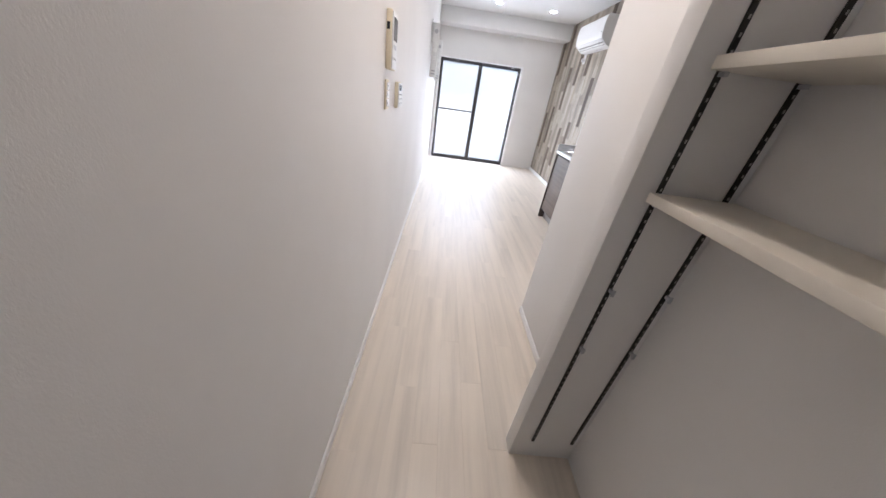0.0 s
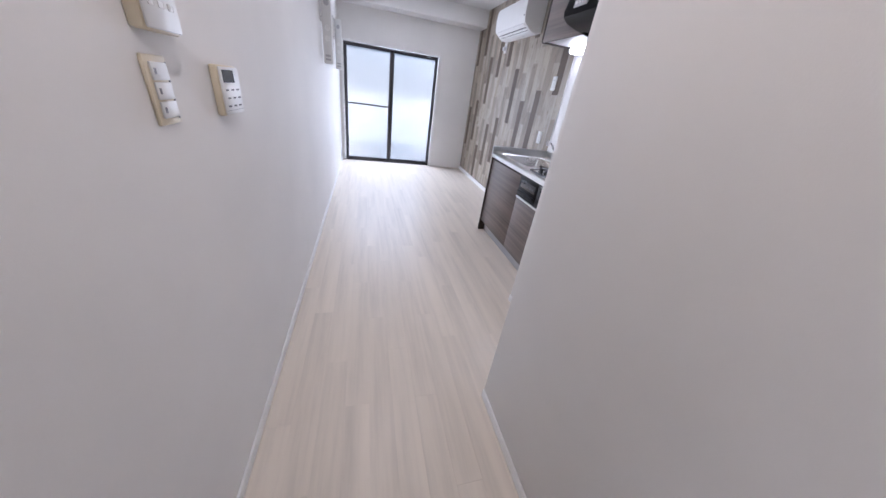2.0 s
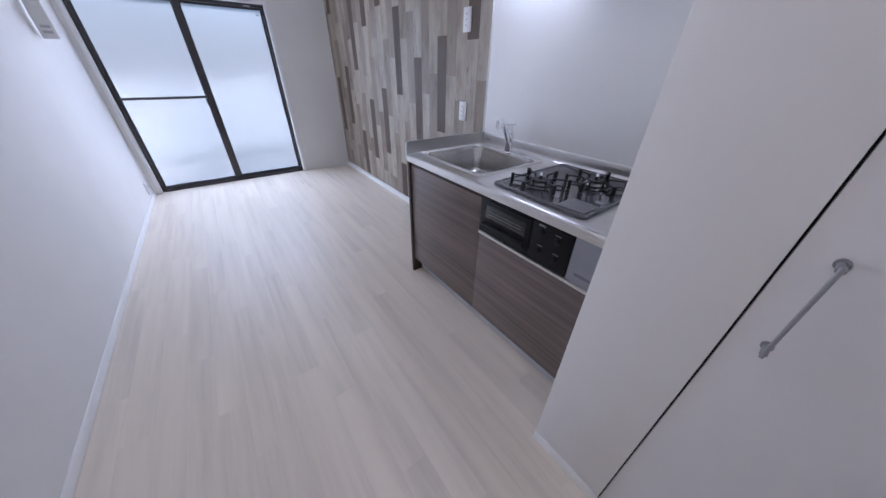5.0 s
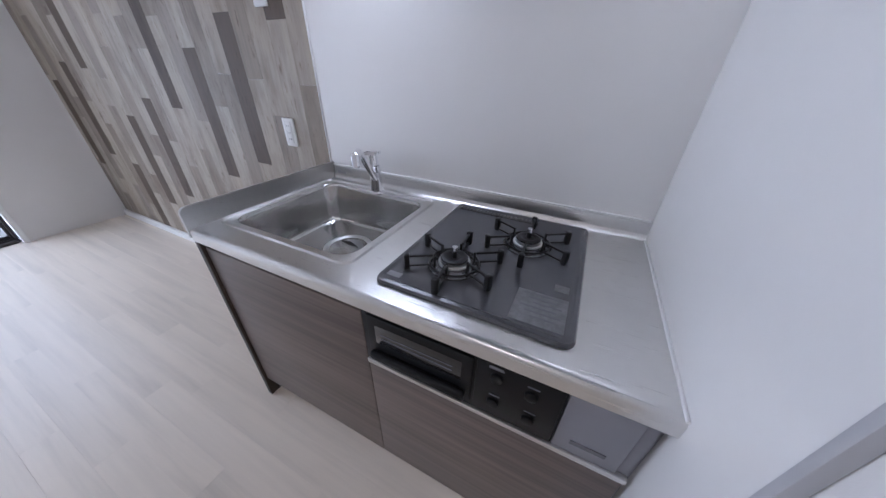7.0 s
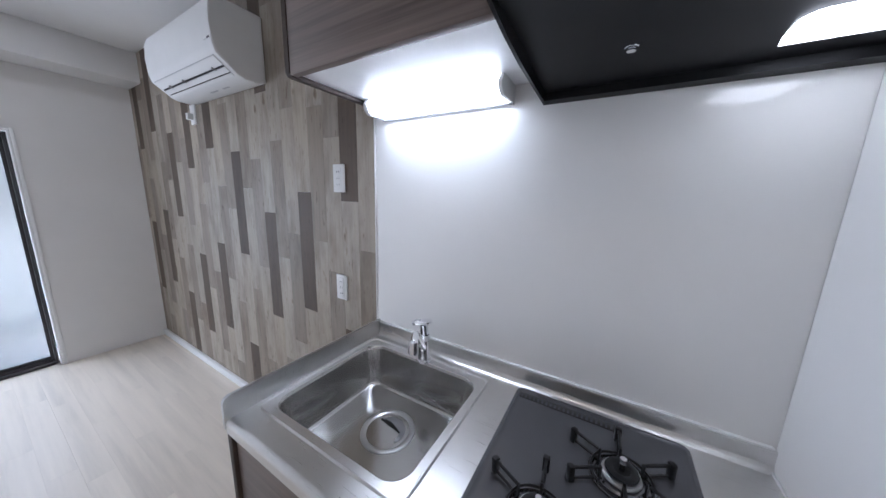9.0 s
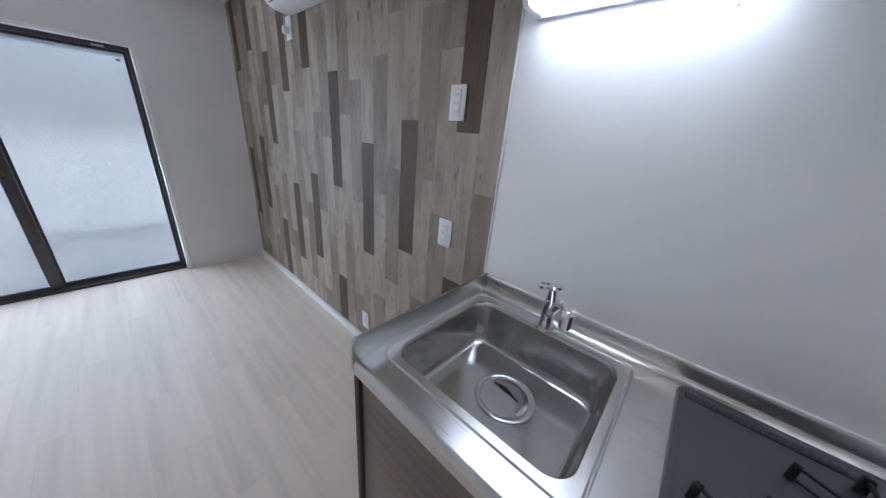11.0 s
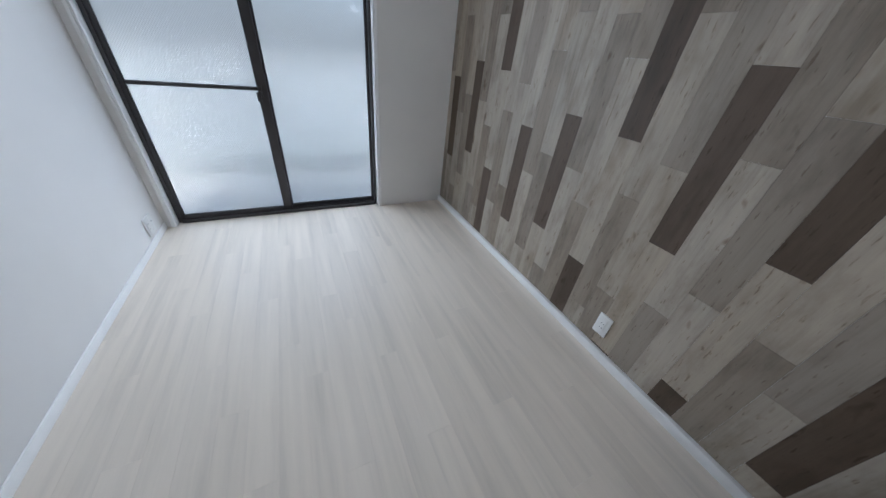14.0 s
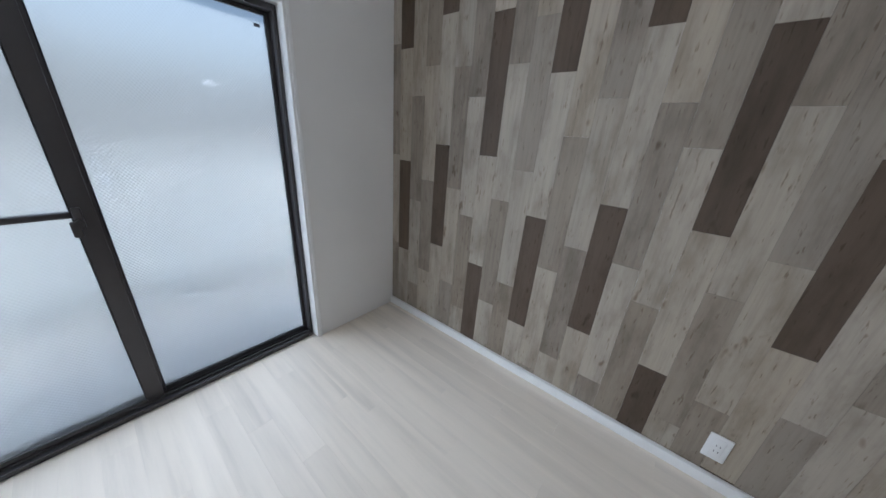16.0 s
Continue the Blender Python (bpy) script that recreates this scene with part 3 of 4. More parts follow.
part("aerator", bm, M_CHROME, spout)
bm = B()
cyl(bm, (TPX, TPY, 0.904), (TPX, TPY + 0.004, 0.940), 0.0165, 0.0150)
m_lv = pose(TPX + 0.002, TPY + 0.010, 0.942, -9, 4, 20)
outer, inner = rounded(-0.021, 0.021, -0.036, 0.040, 0.019, 0, 7), rounded(-0.011, 0.011, 0.004, 0.030, 0.0105, 0, 7)
skin(bm, [[m_lv @ Vector((x, y, dz)) for x, y, z in lp] for lp, dz in ((inner, 0.0), (outer, 0.0), (outer, 0.009), (inner, 0.011), (inner, 0.0))])
part("lever", bm, M_CHROME, tap)

# ---------------------------------------------------------------- gas hob
hob = thing("gas_stove", (1.89, -3.617, ZT), "charcoal built-in two-burner gas stove with grill front", "stove")
HX0, HX1, HY0, HY1 = 1.628, 2.130, -3.837, -3.411
bm = B()
skin(bm, [rounded(HX0, HX1, HY0, HY1, 0.022, ZT + 0.0005, n), rounded(HX0, HX1, HY0, HY1, 0.022, 0.806, n), rounded(HX0 + 0.003, HX1 - 0.003, HY0 + 0.003, HY1 - 0.003, 0.020, 0.811, n),
          rounded(HX0 + 0.011, HX1 - 0.011, HY0 + 0.011, HY1 - 0.011, 0.015, 0.812, n), rounded(HX0 + 0.017, HX1 - 0.017, HY0 + 0.017, HY1 - 0.017, 0.012, 0.8085, n)], cap_last=True)
plate = part("top_plate", bm, M_HOB, hob)
bm = B()
box(bm, 2.083, 2.108, -3.69, -3.424, 0.8075, 0.8098, 0.001)
vent = part("exhaust_vent", bm, M_IRON, hob, "black slotted exhaust vent")
for k in range(22):
    yy = -3.684 + k * 0.0118
    part("slat", box(B(), 2.086, 2.105, yy, yy + 0.0055, 0.8099, 0.8108), M_HOB, vent)


def burner(cx, cy, turn):
    bz = 0.8085
    bm = B()
    cyl(bm, (cx, cy, bz), (cx, cy, bz + 0.004), 0.062, 0.058, 40)
    cyl(bm, (cx, cy, bz + 0.004), (cx, cy, bz + 0.009), 0.050, 0.044, 40)
    ring(bm, (cx, cy, bz + 0.003), 0.060, 0.004)
    part("drip_tray", bm, M_TRAY, hob, "glossy dark enamel drip tray")
    bm = B()
    cyl(bm, (cx, cy, bz + 0.009), (cx, cy, bz + 0.021), 0.033, 0.035, 36)
    ring(bm, (cx, cy, bz + 0.012), 0.036, 0.003)
    head = part("burner_head", bm, M_STEEL_TRIM, hob, "polished burner ring")
    bm = B()
    ring(bm, (cx, cy, bz + 0.0235), 0.024, 0.009, squash=0.45)
    cyl(bm, (cx, cy, bz + 0.019), (cx, cy, bz + 0.0255), 0.033, 0.026, 36)
    part("burner_cap", bm, M_IRON, head, "black burner cap")
    part("sensor_stem", cyl(B(), (cx, cy, bz + 0.024), (cx, cy, bz + 0.042), 0.0062), M_IRON, head)
    part("sensor", cyl(B(), (cx, cy, bz + 0.042), (cx, cy, bz + 0.052), 0.0075, 0.0062), M_CHROME, head, "steel pan sensor")
    bm = B()
    ring(bm, (cx, cy, bz + 0.011), 0.0585, 0.0026, squash=1.1)
    part("support_ring", bm, M_IRON, hob, "black ring of the pan supports")
    for k in range(6):
        a = radians(turn + 60 * k)
        mt = Matrix.Translation((cx, cy, 0)) @ Matrix.Rotation(a, 4, "Z")
        bm = B()
        box(bm, 0.052, 0.112, -0.0032, 0.0032, 0.838, 0.8435, 0.001, 1)
        box(bm, 0.052, 0.112, -0.0032, 0.0032, 0.8135, 0.8175, 0.001, 1)
        box(bm, 0.106, 0.119, -0.0075, 0.0075, 0.8090, 0.8470, 0.003, 2)
        box(bm, 0.046, 0.050, -0.0028, 0.0028, 0.8135, 0.8435)
        bmesh.ops.transform(bm, matrix=mt, verts=bm.verts)
        part("pan_support", bm, M_IRON, hob)


burner(1.762, -3.551, 3)
burner(1.942, -3.688, 3)
lab = part("label", box(B(), 1.652, 1.752, -3.815, -3.712, 0.8086, 0.8091), M_LABEL, hob, "grey printed caution label")
for k in range(6):
    part("print", box(B(), 1.742 - k * 0.014, 1.746 - k * 0.014, -3.805 + 0.01 * (k % 2), -3.725 - 0.012 * (k % 3), 0.8092, 0.8094), M_MARK, lab)
part("label", box(B(), 1.775, 1.80, -3.812, -3.782, 0.8086, 0.8091), M_LABEL, hob, "small framed mark")
part("label", box(B(), 1.657, 1.674, -3.462, -3.425, 0.8086, 0.8091), M_LABEL, hob, "small pale print")
bm = B()
box(bm, 1.584, 1.62, -3.846, -3.4035, 0.5915, 0.762, 0.002)
front = part("grill_front", bm, M_BLACK, hob, "black grill front")
bm = B()
box(bm, 1.577, 1.5838, -3.678, -3.422, 0.612, 0.750, 0.003)
gdoor = part("grill_door", bm, M_BLACK, hob, "black grill door with a dark window")
part("window", box(B(), 1.5757, 1.5768, -3.655, -3.445, 0.672, 0.728, 0.0004), M_DARKGLASS, gdoor)
part("wire_rack", box(box(B(), 1.5747, 1.5756, -3.635, -3.46, 0.690, 0.693), 1.5747, 1.5756, -3.635, -3.46, 0.703, 0.7045), M_MARK, gdoor, "pale line of the rack behind the glass")
part("handle", box(B(), 1.560, 1.5768, -3.668, -3.432, 0.625, 0.648, 0.006, 3), M_BLACK, gdoor)
part("control_panel", box(B(), 1.579, 1.5838, -3.842, -3.684, 0.600, 0.755, 0.002), M_BLACK, front)
for ky, kz in ((-3.725, 0.722), (-3.725, 0.645), (-3.790, 0.712), (-3.795, 0.640)):
    kn = part("knob", cyl(cyl(B(), (1.5788, ky, kz), (1.5735, ky, kz), 0.0125, 0.012), (1.5735, ky, kz), (1.5725, ky, kz), 0.012, 0.010), M_BLACK, hob, "black ignition knob")
    part("marking", box(B(), 1.5780, 1.5789, ky - 0.012, ky + 0.010, kz + 0.021, kz + 0.024), M_MARK, kn)
part("marking", box(B(), 1.5782, 1.5789, -3.735, -3.708, 0.743, 0.750), M_LABEL, front)

# ---------------------------------------------------------------- wall cabinet, lamp, hood
wall_unit = thing("wall_cabinet", (2.0, -3.09, 1.72), "ash-brown wood-grain wall cabinet with a white underside", "cabinet")
part("body", box(B(), 1.832, 2.1675, -3.392, -2.808, 1.728, 2.24), M_CAB_WHITE, wall_unit, "white melamine carcass")
part("bottom", box(B(), 1.83, 2.1675, -3.392, -2.808, 1.720, 1.7275), M_CAB_WHITE, wall_unit)
part("door", box(B(), 1.808, 1.830, -3.392, -2.8085, 1.711, 2.24, 0.0015), M_CABINET, wall_unit)
bm = B()
sd = [(2.168, 1.708), (2.168, 2.243)]
sd += [(1.806, 2.243)] + [(1.822 + 0.016 * math.cos(radians(a)), 1.724 + 0.016 * math.sin(radians(a))) for a in range(180, 271, 15)]
prism(bm, sd, -2.8075, -2.790)
part("side_panel", bm, M_CAB_EDGE, wall_unit, "dark brown end panel with a rounded corner")

kl = thing("kitchen_light", (2.12, -3.08, 1.655), "lit white under-cabinet strip light", "lamp")
bm = B()
prof = [(2.166, 1.719), (2.072, 1.719)] + [(2.088 + 0.027 * math.cos(radians(a)), 1.6975 + 0.026 * math.sin(radians(a))) for a in range(170, 281, 10)] + [(2.166, 1.6755)]
prism(bm, prof, -3.310, -2.842)
part("cover", bm, M_LAMP, kl, "lit white acrylic cover")
bm = B()
prof2 = [(2.167, 1.7195), (2.069, 1.7195)] + [(2.087 + 0.030 * math.cos(radians(a)), 1.6975 + 0.029 * math.sin(radians(a))) for a in range(170, 281, 10)] + [(2.167, 1.6715)]
prism(bm, prof2, -3.321, -3.3105)
part("end_cap", bm, M_PLASTIC, kl)
bm = B()
prism(bm, prof2, -2.8415, -2.826)
part("end_cap", bm, M_PLASTIC, kl)
part("base_strip", box(B(), 2.150, 2.1675, -3.321, -2.826, 1.6660, 1.6710, 0.002), M_GREYPL, kl)
bm = B()
cyl(bm, (2.156, -3.25, 1.6585), (2.156, -3.25, 1.634), 0.0012, seg=8)
ball(bm, (2.156, -3.25, 1.631), 0.005, 10)
part("pull_switch", bm, M_PLASTIC, kl)

hood = thing("range_hood", (1.9, -3.70, 1.67), "black curved range hood with a lit lens underneath", "range hood")
shell = [(2.167, 1.655), (2.167, 2.38), (1.86, 2.38), (1.80, 2.25), (1.60, 1.83), (1.585, 1.775), (1.592, 1.748), (1.625, 1.722), (1.69, 1.704), (1.77, 1.688), (1.83, 1.678), (1.92, 1.668)]
bm = B()
prism(bm, shell, -3.412, -3.405)
part("side_plate", bm, M_HOOD, hood)
part("side_plate", prism(B(), shell, -3.995, -3.988), M_HOOD, hood)
bm = B()
a = [(x, -3.412, z) for x, z in shell]
bm2 = [bm.verts.new(p) for p in a]
bm3 = [bm.verts.new((x, -3.988, z)) for x, z in shell]
for i in range(1, 6):
    bm.faces.new((bm2[i], bm2[i + 1], bm3[i + 1], bm3[i]))
bmesh.ops.solidify(bm, geom=bm.faces[:], thickness=0.002)
part("canopy", bm, M_HOOD, hood)
bm = B()
prism(bm, [(2.166, 1.655), (2.166, 1.690), (2.135, 1.690), (2.135, 1.657)], -3.988, -3.412)
part("back_lip", bm, M_BLACK, hood)
bm = B()
prism(bm, [(1.592, 1.748), (1.625, 1.722), (1.69, 1.704), (1.74, 1.694), (1.745, 1.702), (1.69, 1.712), (1.63, 1.731), (1.600, 1.753)], -3.988, -3.412)
part("lip", bm, M_HOOD, hood)
bm = B()
prism(bm, [(2.134, 1.676), (2.134, 1.686), (1.92, 1.708), (1.745, 1.712), (1.745, 1.702), (1.92, 1.698)], -3.987, -3.413)
under = part("underside", bm, M_BLACK, hood, "black underside panel")
bm = B()
skin(bm, [rounded(1.99, 2.115, -3.965, -3.82, 0.03, 1.693, 7), rounded(1.99, 2.115, -3.965, -3.82, 0.03, 1.684, 7), rounded(1.995, 2.11, -3.96, -3.825, 0.028, 1.681, 7)], True, True)
part("lens", bm, M_LENS, under, "lit white lamp lens")
bm = B()
ring(bm, (0, 0, 0), 0.012, 0.003)
cyl(bm, (0, 0, -0.008), (0, 0, 0.004), 0.008)
bmesh.ops.transform(bm, matrix=pose(2.00, -3.60, 1.693), verts=bm.verts)
part("filter_knob", bm, M_CHROME, under)
bm = B()
box(bm, 1.582, 1.592, -3.62, -3.50, 1.778, 1.814, 0.002)
sw = part("switch_panel", bm, M_GREYPL, hood)
for k in range(3):
    part("button", cyl(B(), (1.5825, -3.59 + 0.03 * k, 1.796), (1.578, -3.59 + 0.03 * k, 1.796), 0.008), M_CHROME, sw)

# ---------------------------------------------------------------- air conditioner
ac = thing("air_conditioner", (2.05, -1.66, 1.92), "white wall-mounted air conditioner", "air conditioner")
AY0, AY1 = -2.045, -1.262
prof = [(W - 0.006, 1.923), (W - 0.006, 2.215), (1.985, 2.215), (1.968, 2.205), (1.955, 2.17), (1.950, 2.10), (1.955, 2.02), (1.966, 1.985), (2.045, 1.923), (2.075, 1.913), (2.13, 1.911)]
bm = B()
prism(bm, prof, AY0, AY1)
bmesh.ops.bevel(bm, geom=[e for e in bm.edges if abs(e.verts[0].co.y - e.verts[1].co.y) < 1e-6], offset=0.004, segments=2, affect="EDGES")
part("body", bm, M_ACPLASTIC, ac)
bm = B()


def slope(y0, y1, s0, s1, lift):
    """A thin leaf on the slanted underside between the shares s0 and s1."""
    pa, pb = Vector((1.966, 1.985)), Vector((2.045, 1.923))
    nrm = Vector((pa.y - pb.y, pb.x - pa.x)).normalized() * -1
    c = [pa.lerp(pb, s0), pa.lerp(pb, s1)]
    pts = [c[0] + nrm * 0.001, c[1] + nrm * 0.001, c[1] + nrm * lift, c[0] + nrm * lift]
    return [(p.x, p.y) for p in pts]


prism(bm, slope(0, 0, 0.06, 0.46, 0.006), AY0 + 0.03, AY1 - 0.03)
part("flap", bm, M_ACPLASTIC, ac)
bm = B()
prism(bm, slope(0, 0, 0.48, 0.56, 0.003), AY0 + 0.035, AY1 - 0.035)
part("slot", bm, M_BLACK, ac)
bm = B()
prism(bm, slope(0, 0, 0.58, 0.80, 0.005), AY0 + 0.03, AY1 - 0.03)
part("flap", bm, M_ACPLASTIC, ac)
part("slot", prism(B(), slope(0, 0, 0.81, 0.85, 0.003), AY0 + 0.035, AY1 - 0.035), M_BLACK, ac)
part("slot", prism(B(), slope(0, 0, 0.02, 0.05, 0.003), AY0 + 0.03, AY1 - 0.03), M_GREYPL, ac)
part("flap", prism(B(), slope(0, 0, 0.86, 0.99, 0.004), AY0 + 0.03, AY1 - 0.03), M_ACPLASTIC, ac)
for yy in (-1.93, -1.60, -1.42):
    part("vane", box(B(), 1.990, 2.024, yy, yy + 0.004, 1.944, 1.955), M_GREYPL, ac)
part("label", box(B(), 2.082, 2.092, -1.86, -1.80, 1.909, 1.9102), M_GREYPL, ac)
part("label", box(B(), 2.082, 2.092, -1.74, -1.66, 1.909, 1.9102), M_GREYPL, ac)
part("label", box(B(), 1.9512, 1.9535, -2.026, -2.008, 2.040, 2.048), M_MARK, ac, "small dark maker's mark")
part("label", box(B(), 1.9510, 1.9535, -2.004, -1.978, 2.040, 2.050), M_TRIM, ac, "small white sticker")
part("mounting_plate", box(B(), W - 0.0055, W - 0.0035, AY0 + 0.02, AY1 - 0.02, 1.945, 2.21), M_GREYPL, ac)

# ---------------------------------------------------------------- ceiling lights
for dx, dy, watts, tone in DOWNLIGHTS:
    dl = thing("downlight", (dx, dy, CEIL), "small round lit downlight in the ceiling", "lamp", "ceiling downlights")
    bm = B()
    ring(bm, (dx, dy, CEIL - 0.002), 0.050, 0.004, squash=0.7)
    part("rim", bm, M_TRIM, dl)
    part("diffuser", cyl(B(), (dx, dy, CEIL - 0.006), (dx, dy, CEIL - 0.0005), 0.047, seg=32), M_DISC, dl, "lit white diffuser")


# ---------------------------------------------------------------- outlets and controls
def outlet_east(y, z, holes):
    """A plate on the plank wall; its holes in rows."""
    o = thing("power_outlet", (W, y, z), "white power outlet plate on the plank wall", "outlet", "outlets")
    x = W - 0.0030
    pl = part("plate", box(B(), x - 0.008, x, y - 0.035, y + 0.035, z - 0.06, z + 0.06, 0.003), M_PLASTIC, o)
    part("socket", box(B(), x - 0.0105, x - 0.0083, y - 0.017, y + 0.017, z - 0.046, z + 0.046, 0.002), M_PLASTIC, o)
    for hz in holes:
        for hy in (-0.006, 0.006):
            part("hole", box(B(), x - 0.0111, x - 0.0106, y + hy - 0.0012, y + hy + 0.0012, z + hz - 0.004, z + hz + 0.004), M_MARK, pl)


outlet_east(-2.547, 0.962, (-0.028, 0.0, 0.028))
outlet_east(-2.553, 1.462, (-0.028, 0.0, 0.028))
outlet_east(-1.936, 0.185, (-0.014, 0.014))

ob = thing("power_outlet", (W, -1.18, 1.87), "small white outlet under the air conditioner", "outlet", "outlets")
part("plate", box(B(), W - 0.012, W - 0.003, -1.215, -1.145, 1.81, 1.93, 0.003), M_PLASTIC, ob)
part("plug", box(B(), W - 0.045, W - 0.0125, -1.195, -1.165, 1.835, 1.875, 0.006), M_PLASTIC, ob)

ob = thing("gas_alarm", (W, -2.345, 2.07), "white gas alarm box on the plank wall", "alarm")
part("case", box(B(), W - 0.045, W - 0.003, -2.398, -2.332, 1.985, 2.15, 0.006), M_PLASTIC, ob)
part("indicator", box(B(), W - 0.0462, W - 0.0452, -2.372, -2.358, 2.00, 2.006), M_GREYPL, ob)

ob = thing("power_outlet", (0, -0.205, 0.135), "white double wall outlet with aerial socket", "outlet", "outlets")
part("plate", box(B(), 0.0, 0.008, -0.262, -0.146, 0.075, 0.195, 0.003), M_PLASTIC, ob)
for yy in (-0.232, -0.180):
    part("socket", box(B(), 0.0083, 0.0105, yy - 0.017, yy + 0.017, 0.092, 0.178, 0.002), M_PLASTIC, ob)
part("aerial_jack", cyl(B(), (0.0106, -0.180, 0.150), (0.014, -0.180, 0.150), 0.006), M_GREYPL, ob)
for hz in (0.118, 0.152):
    for hy in (-0.238, -0.226):
        part("hole", box(B(), 0.0106, 0.0111, hy - 0.0012, hy + 0.0012, hz - 0.004, hz + 0.004), M_MARK, ob)

ob = thing("intercom", (0, -4.69, 1.26), "cream-sided wall intercom with a dark screen", "intercom")
body = part("case", box(B(), 0.0, 0.024, -4.748, -4.630, 1.262, 1.468, 0.006), M_CREAM, ob)
face = part("face", box(B(), 0.0242, 0.029, -4.745, -4.633, 1.266, 1.464, 0.003), M_PLASTIC, ob)
part("screen", box(B(), 0.0292, 0.0305, -4.728, -4.650, 1.368, 1.446), M_SCREEN, face)
for k in range(3):
    part("button", box(B(), 0.0292, 0.0312, -4.730 + 0.030 * k, -4.714 + 0.030 * k, 1.300, 1.311, 0.002), M_TRIM, face)
part("speaker", box(B(), 0.0292, 0.0298, -4.72, -4.66, 1.338, 1.354), M_GREYPL, face)
part("call_light", box(B(), 0.004, 0.016, -4.7492, -4.7482, 1.40, 1.425), M_SCREEN, body)

ob = thing("light_switch", (0, -4.7150, 1.11), "white plate with three rocker light switches", "light switch")
pl = part("plate", box(B(), 0.0, 0.008, -4.7500, -4.6800, 1.105, 1.225, 0.003), M_CREAM, ob)
for k in range(3):
    rk = part("rocker", box(B(), 0.0083, 0.0125, -4.7410, -4.6890, 1.118 + 0.033 * k, 1.148 + 0.033 * k, 0.002), M_PLASTIC, ob)
    part("pilot", box(B(), 0.0126, 0.0132, -4.7350, -4.7290, 1.128 + 0.033 * k, 1.138 + 0.033 * k), M_MARK, rk)
# dark bar standing for the shade along the rockers' edge
part("edge_gap", box(B(), 0.0081, 0.0092, -4.6880, -4.6840, 1.115, 1.215), M_MARK, ob)

ob = thing("water_heater_control", (0, -4.4150, 1.10), "cream-sided water heater control with dark display", "control panel")
part("case", box(B(), 0.0, 0.018, -4.4830, -4.3470, 1.100, 1.222, 0.005), M_CREAM, ob)
face = part("face", box(B(), 0.0182, 0.023, -4.4790, -4.3510, 1.103, 1.219, 0.003), M_PLASTIC, ob)
part("display", box(B(), 0.0232, 0.0242, -4.4670, -4.3930, 1.182, 1.212), M_SCREEN, face)
for r in range(3):
    for k in range(3):
        y = -4.4610 + 0.037 * k + 0.004 * (r % 2)
        part("button", box(B(), 0.0232, 0.0242, y, y + 0.017, 1.162 - 0.020 * r, 1.166 - 0.020 * r), M_MARK, face)
part("flap_line", box(B(), 0.0232, 0.0236, -4.4750, -4.3550, 1.1125, 1.114), M_GREYPL, face)


def pole_bracket(y):
    o = thing("laundry_pole_bracket", (0, y, 1.34), "white folding laundry pole bracket on the wall", "bracket", "laundry brackets")
    pl = part("mounting_plate", box(B(), 0.0, 0.010, y - 0.075, y + 0.035, 1.66, 1.90, 0.003), M_PLASTIC, o)
    for zz in (1.69, 1.87):
        part("screw", cyl(B(), (0.010, y - 0.060, zz), (0.013, y - 0.060, zz), 0.006, seg=12), M_MARK, pl)
    bm = B()
    box(bm, 0.0105, 0.092, y - 0.016, y + 0.016, 1.34, 1.88, 0.010, 3)
    arm = part("arm", bm, M_PLASTIC, o)
    for zz, mt in ((1.80, M_GREYPL), (1.62, M_TRIM), (1.54, M_TRIM)):
        bm = B()
        ring(bm, (0, 0, 0), 0.019, 0.003)
        cyl(bm, (0, 0, -0.001), (0, 0, 0.0015), 0.017, seg=24)
        bmesh.ops.transform(bm, matrix=pose(0.054, y - 0.0165, zz, 90, 0, 0), verts=bm.verts)
        part("pole_hole", bm, mt, arm)
    for k in range(2):
        part("marking", box(B(), 0.030, 0.076, y - 0.0172, y - 0.0163, 1.37 + 0.03 * k, 1.385 + 0.03 * k), M_GREYPL, arm)


pole_bracket(-2.05)
pole_bracket(-0.75)

# ---------------------------------------------------------------- closet door
door = thing("door_1", (1.41, -4.47, 0), "off-white flush closet door with a slim dull metal bar handle", "door", kind="structure")
part("door_leaf", box(B(), 1.396, 1.430, -4.655, -4.2557, 0.008, 2.0, 0.002), M_DOOR, door)
bm = B()
box(bm, 1.432, 1.50, -4.2865, -4.2525, 0.0, 2.029, 0.002)
box(bm, 1.392, 1.50, -4.6865, -4.659, 0.0, 2.029, 0.003)
box(bm, 1.392, 1.50, -4.659, -4.2865, 2.004, 2.029, 0.003)
part("door_frame", bm, M_DOOR, door)
# black strip standing for the shade inside the gap beside the leaf
part("seal", box(B(), 1.404, 1.431, -4.2552, -4.2526, 0.01, 2.0), M_BLACK, door)
bm = B()
for zz in (0.822, 0.990):
    cyl(bm, (1.366, -4.302, zz), (1.3958, -4.302, zz), 0.0052, seg=16)
    cyl(bm, (1.392, -4.302, zz), (1.3959, -4.302, zz), 0.0085, seg=20)
handle = part("handle", bm, M_DRAIN, door, "two dull metal handle posts")
part("grip", cyl(B(), (1.3655, -4.302, 0.815), (1.3655, -4.302, 0.997), 0.0032, seg=16), M_DRAIN, handle)

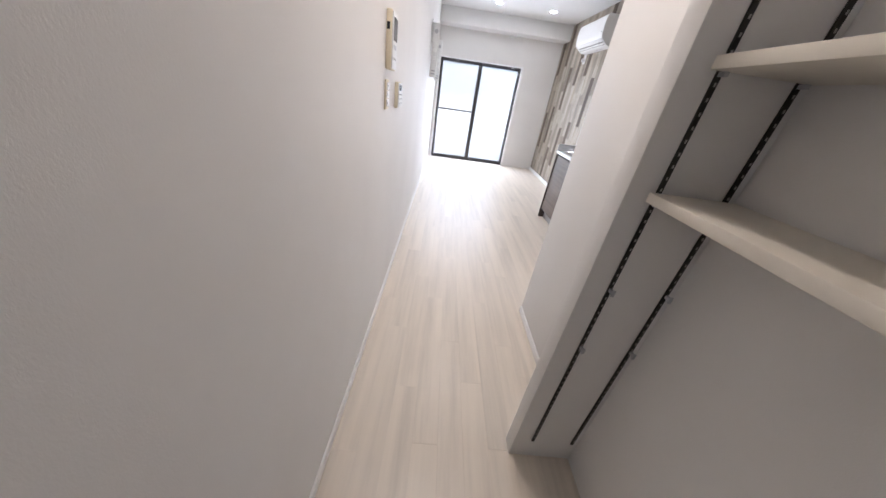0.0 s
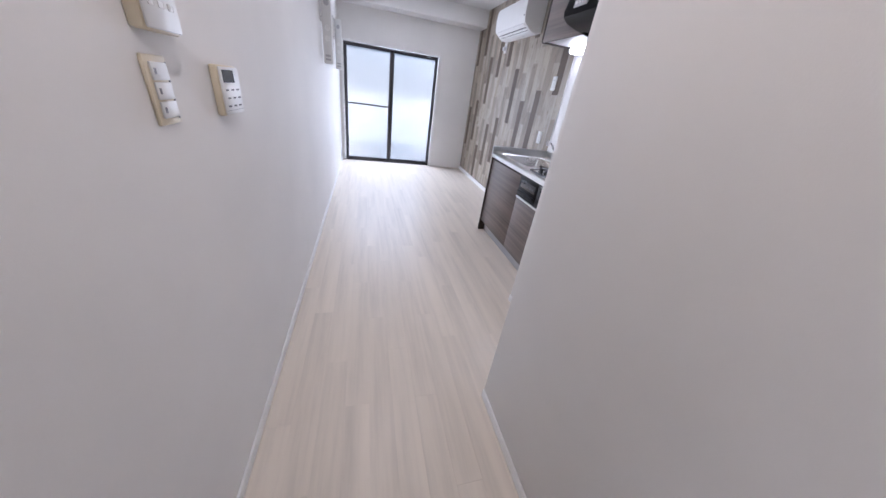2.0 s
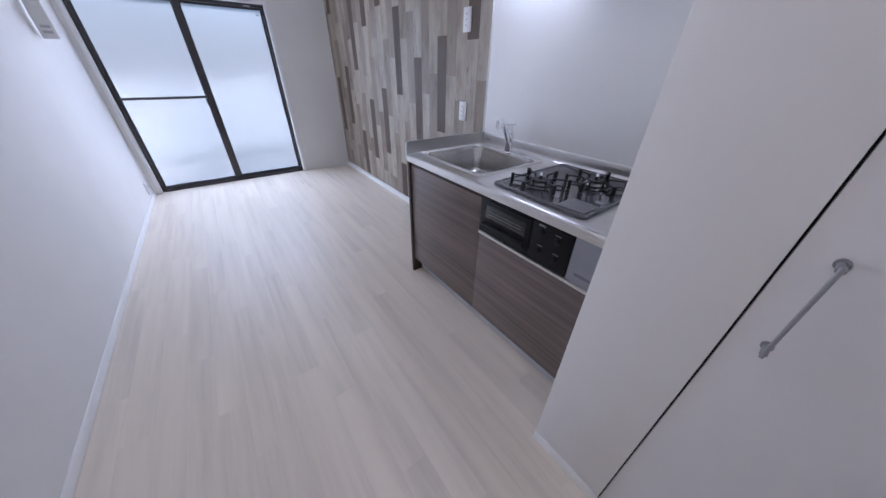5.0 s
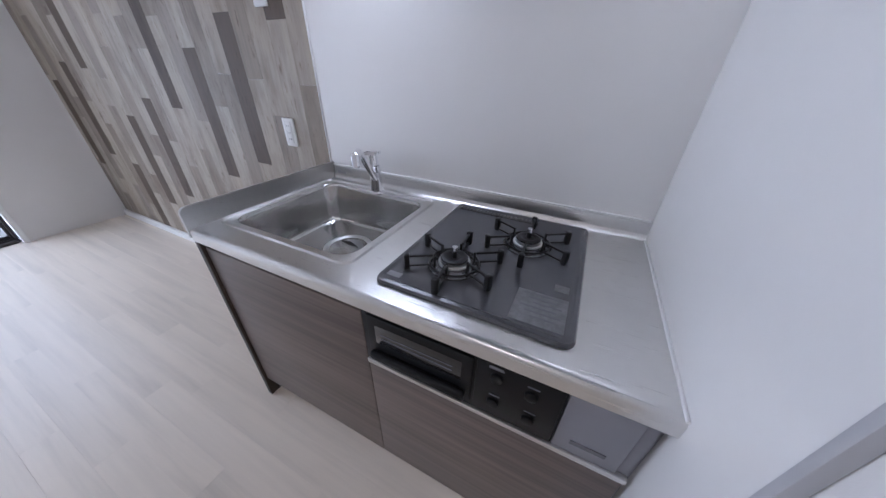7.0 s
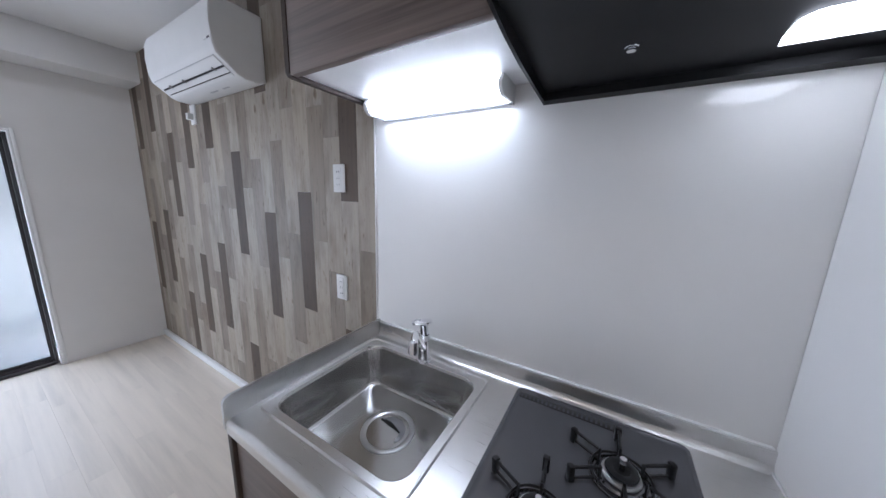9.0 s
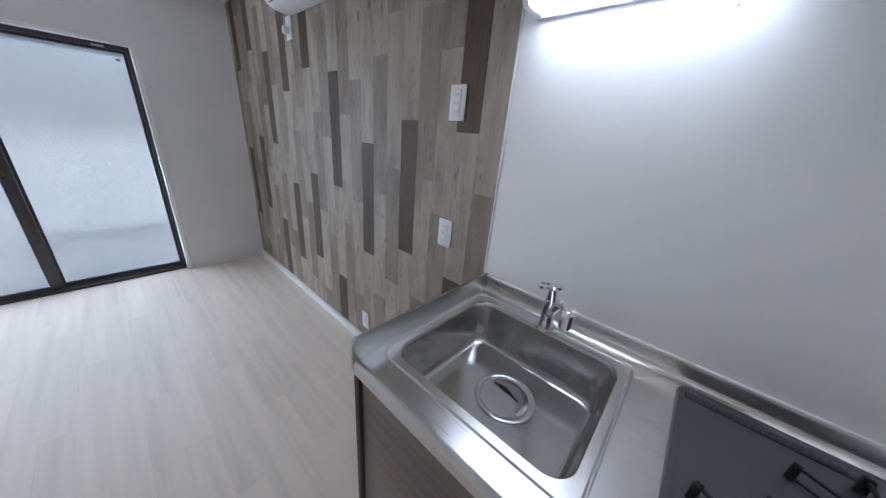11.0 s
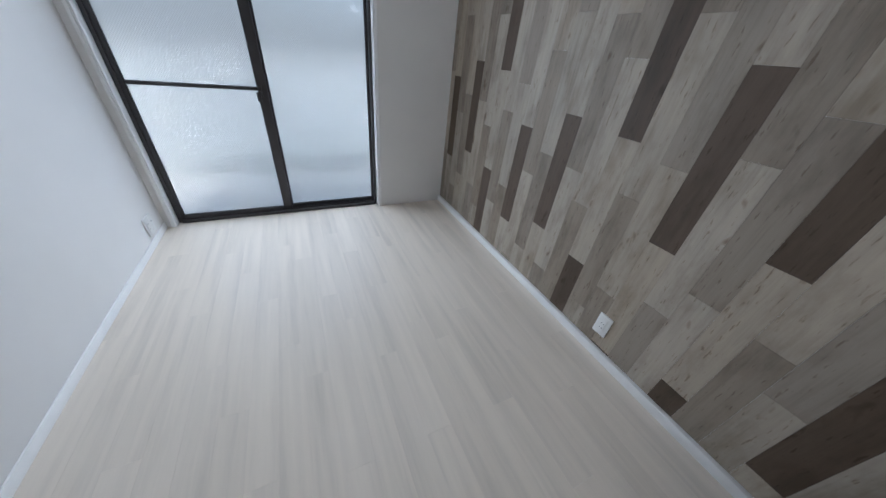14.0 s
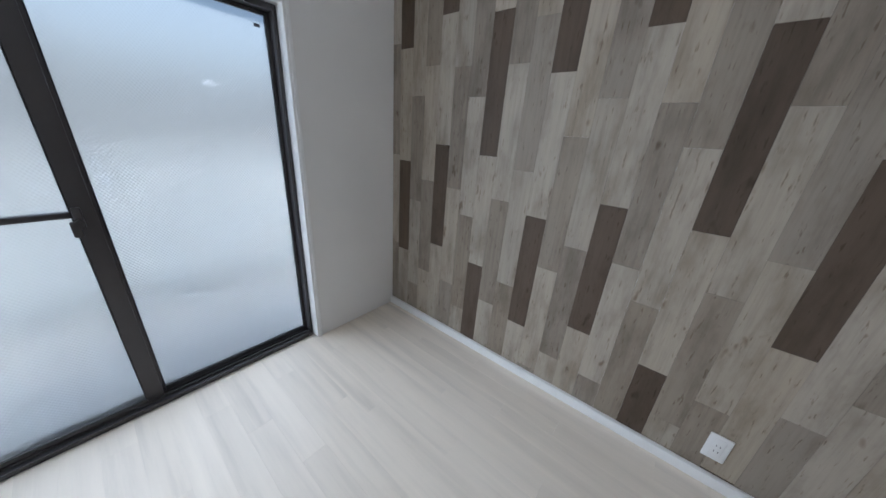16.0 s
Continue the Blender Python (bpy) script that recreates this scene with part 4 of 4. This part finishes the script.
# ---------------------------------------------------------------- shelf alcove
for tx in (0.756, 0.907):
    tr = thing("shelf_track", (tx, -5.575, 0.107), "dark slotted steel shelf track on the alcove wall", "shelf track", "shelf tracks")
    part("rail", box(B(), tx - 0.0053, tx + 0.0053, -5.5755, -5.5702, 0.107, 2.05, 0.001), M_TRACK, tr)
    for k in range(78):
        zz = 0.13 + 0.0245 * k
        part("slot", box(B(), tx - 0.0016, tx + 0.0016, -5.5762, -5.5756, zz, zz + 0.0065), M_HOLE, tr)
    for zz in (0.608, 0.817):
        part("shelf_clip", box(box(B(), tx - 0.004, tx + 0.004, -5.590, -5.5757, zz, zz + 0.010, 0.001), tx - 0.004, tx + 0.004, -5.593, -5.590, zz - 0.004, zz + 0.014), M_GREYPL, tr)
for sz in (1.055, 1.300):
    sh = thing("shelf", (0.83, -6.08, sz), "cream board shelf in the entry alcove", "shelf", "alcove shelves")
    part("board", box(B(), 0.732, 0.926, -6.598, -5.578, sz + 0.005, sz + 0.027, 0.002), M_SHELF, sh)
    for tx in (0.756, 0.907):
        part("shelf_clip", box(B(), tx - 0.004, tx + 0.004, -5.590, -5.5757, sz - 0.003, sz + 0.0045), M_GREYPL, sh)

# ---------------------------------------------------------------- floor strips
SW, SL = 0.1014, 0.909
rng = random.Random(7)
bm = B()
box(bm, 0, SW - 0.0002, 0, SL - 0.0004, -0.006, 0.0, 0.0002, 1)
full = mesh_of("floor_strip", bm, M_FLOOR, smooth=False)


def floor_strip(x0, x1, y0, y1):
    if x1 - x0 > SW - 0.001 and y1 - y0 > SL - 0.001:
        me = full
    else:
        bm = B()
        box(bm, 0, x1 - x0 - 0.0002, 0, y1 - y0 - 0.0004, -0.006, 0.0, 0.0002, 1)
        me = mesh_of("floor_strip", bm, M_FLOOR, smooth=False)
    ob = new("floor_strip", me)
    ob.location = (x0, y0, 0)
    ob.parent = floor


for c in range(22):
    x0, x1 = c * SW, min((c + 1) * SW, W)
    south = YS if x0 < XC else (-4.69 if x0 < 1.42 else -4.0)
    y1 = 0.04 if x1 < WX1 else 0.0
    y = y1 - SL * (0.15 + 0.31 * (c % 3) + 0.2 * rng.random())
    while y1 > south:
        y0 = max(y, south)
        if y1 - y0 > 0.02:
            floor_strip(x0, x1, y0, y1)
        y1, y = y0, y0 - SL

# ---------------------------------------------------------------- planks of the accent wall
PL = 0.612


def column(k):
    """How far the k-th plank column begins from the window wall; the planks widen a little towards the kitchen."""
    return 0.067 + 0.1012 * k + 0.000105 * k * k


# foot of one plank in each of the nine columns of a wallpaper strip, the tone of it and of the next one above,
# and how far each strip is slid
STRIP = ((0.49, "DL"), (0.86, "ML"), (0.39, "ML"), (0.606, "DL"), (0.985, "ML"), (0.845, "LM"), (1.183, "DL"), (0.36, "ML"), (0.52, "LM"))
SLID = (0.0, -0.176, 0.180)
TONES = {"L": M_PLANK_L, "M": M_PLANK_M, "D": M_PLANK_D}
plank_meshes = {}
for k in range(-1, 27):
    ya, yb = -column(k), -column(k + 1)
    ya, yb = min(ya, -0.0005), max(yb, Y0 + 0.0185)
    if ya - yb < 0.004:
        continue
    foot, tones = STRIP[k % 9]
    z = foot + SLID[max(k, 0) // 9] - 4 * PL
    i = 0
    roof = BEAM_Z if ya > -0.215 else CEIL
    while z < roof:
        z0, z1 = max(z, 0.0), min(z + PL, roof)
        if z1 - z0 > 0.01:
            tone = TONES[tones[i % 2]]
            key = (round(ya - yb, 4), round(z1 - z0, 4), tone.name)
            if key not in plank_meshes:
                bm = B()
                box(bm, -0.003, 0, 0.0002, ya - yb - 0.0002, 0.0002, z1 - z0 - 0.0002, 0.0004, 1)
                plank_meshes[key] = mesh_of("plank", bm, tone, smooth=False)
            ob = new("plank", plank_meshes[key])
            ob.location = (W, yb, z0)
            ob.parent = east
        z += PL
        i += 1
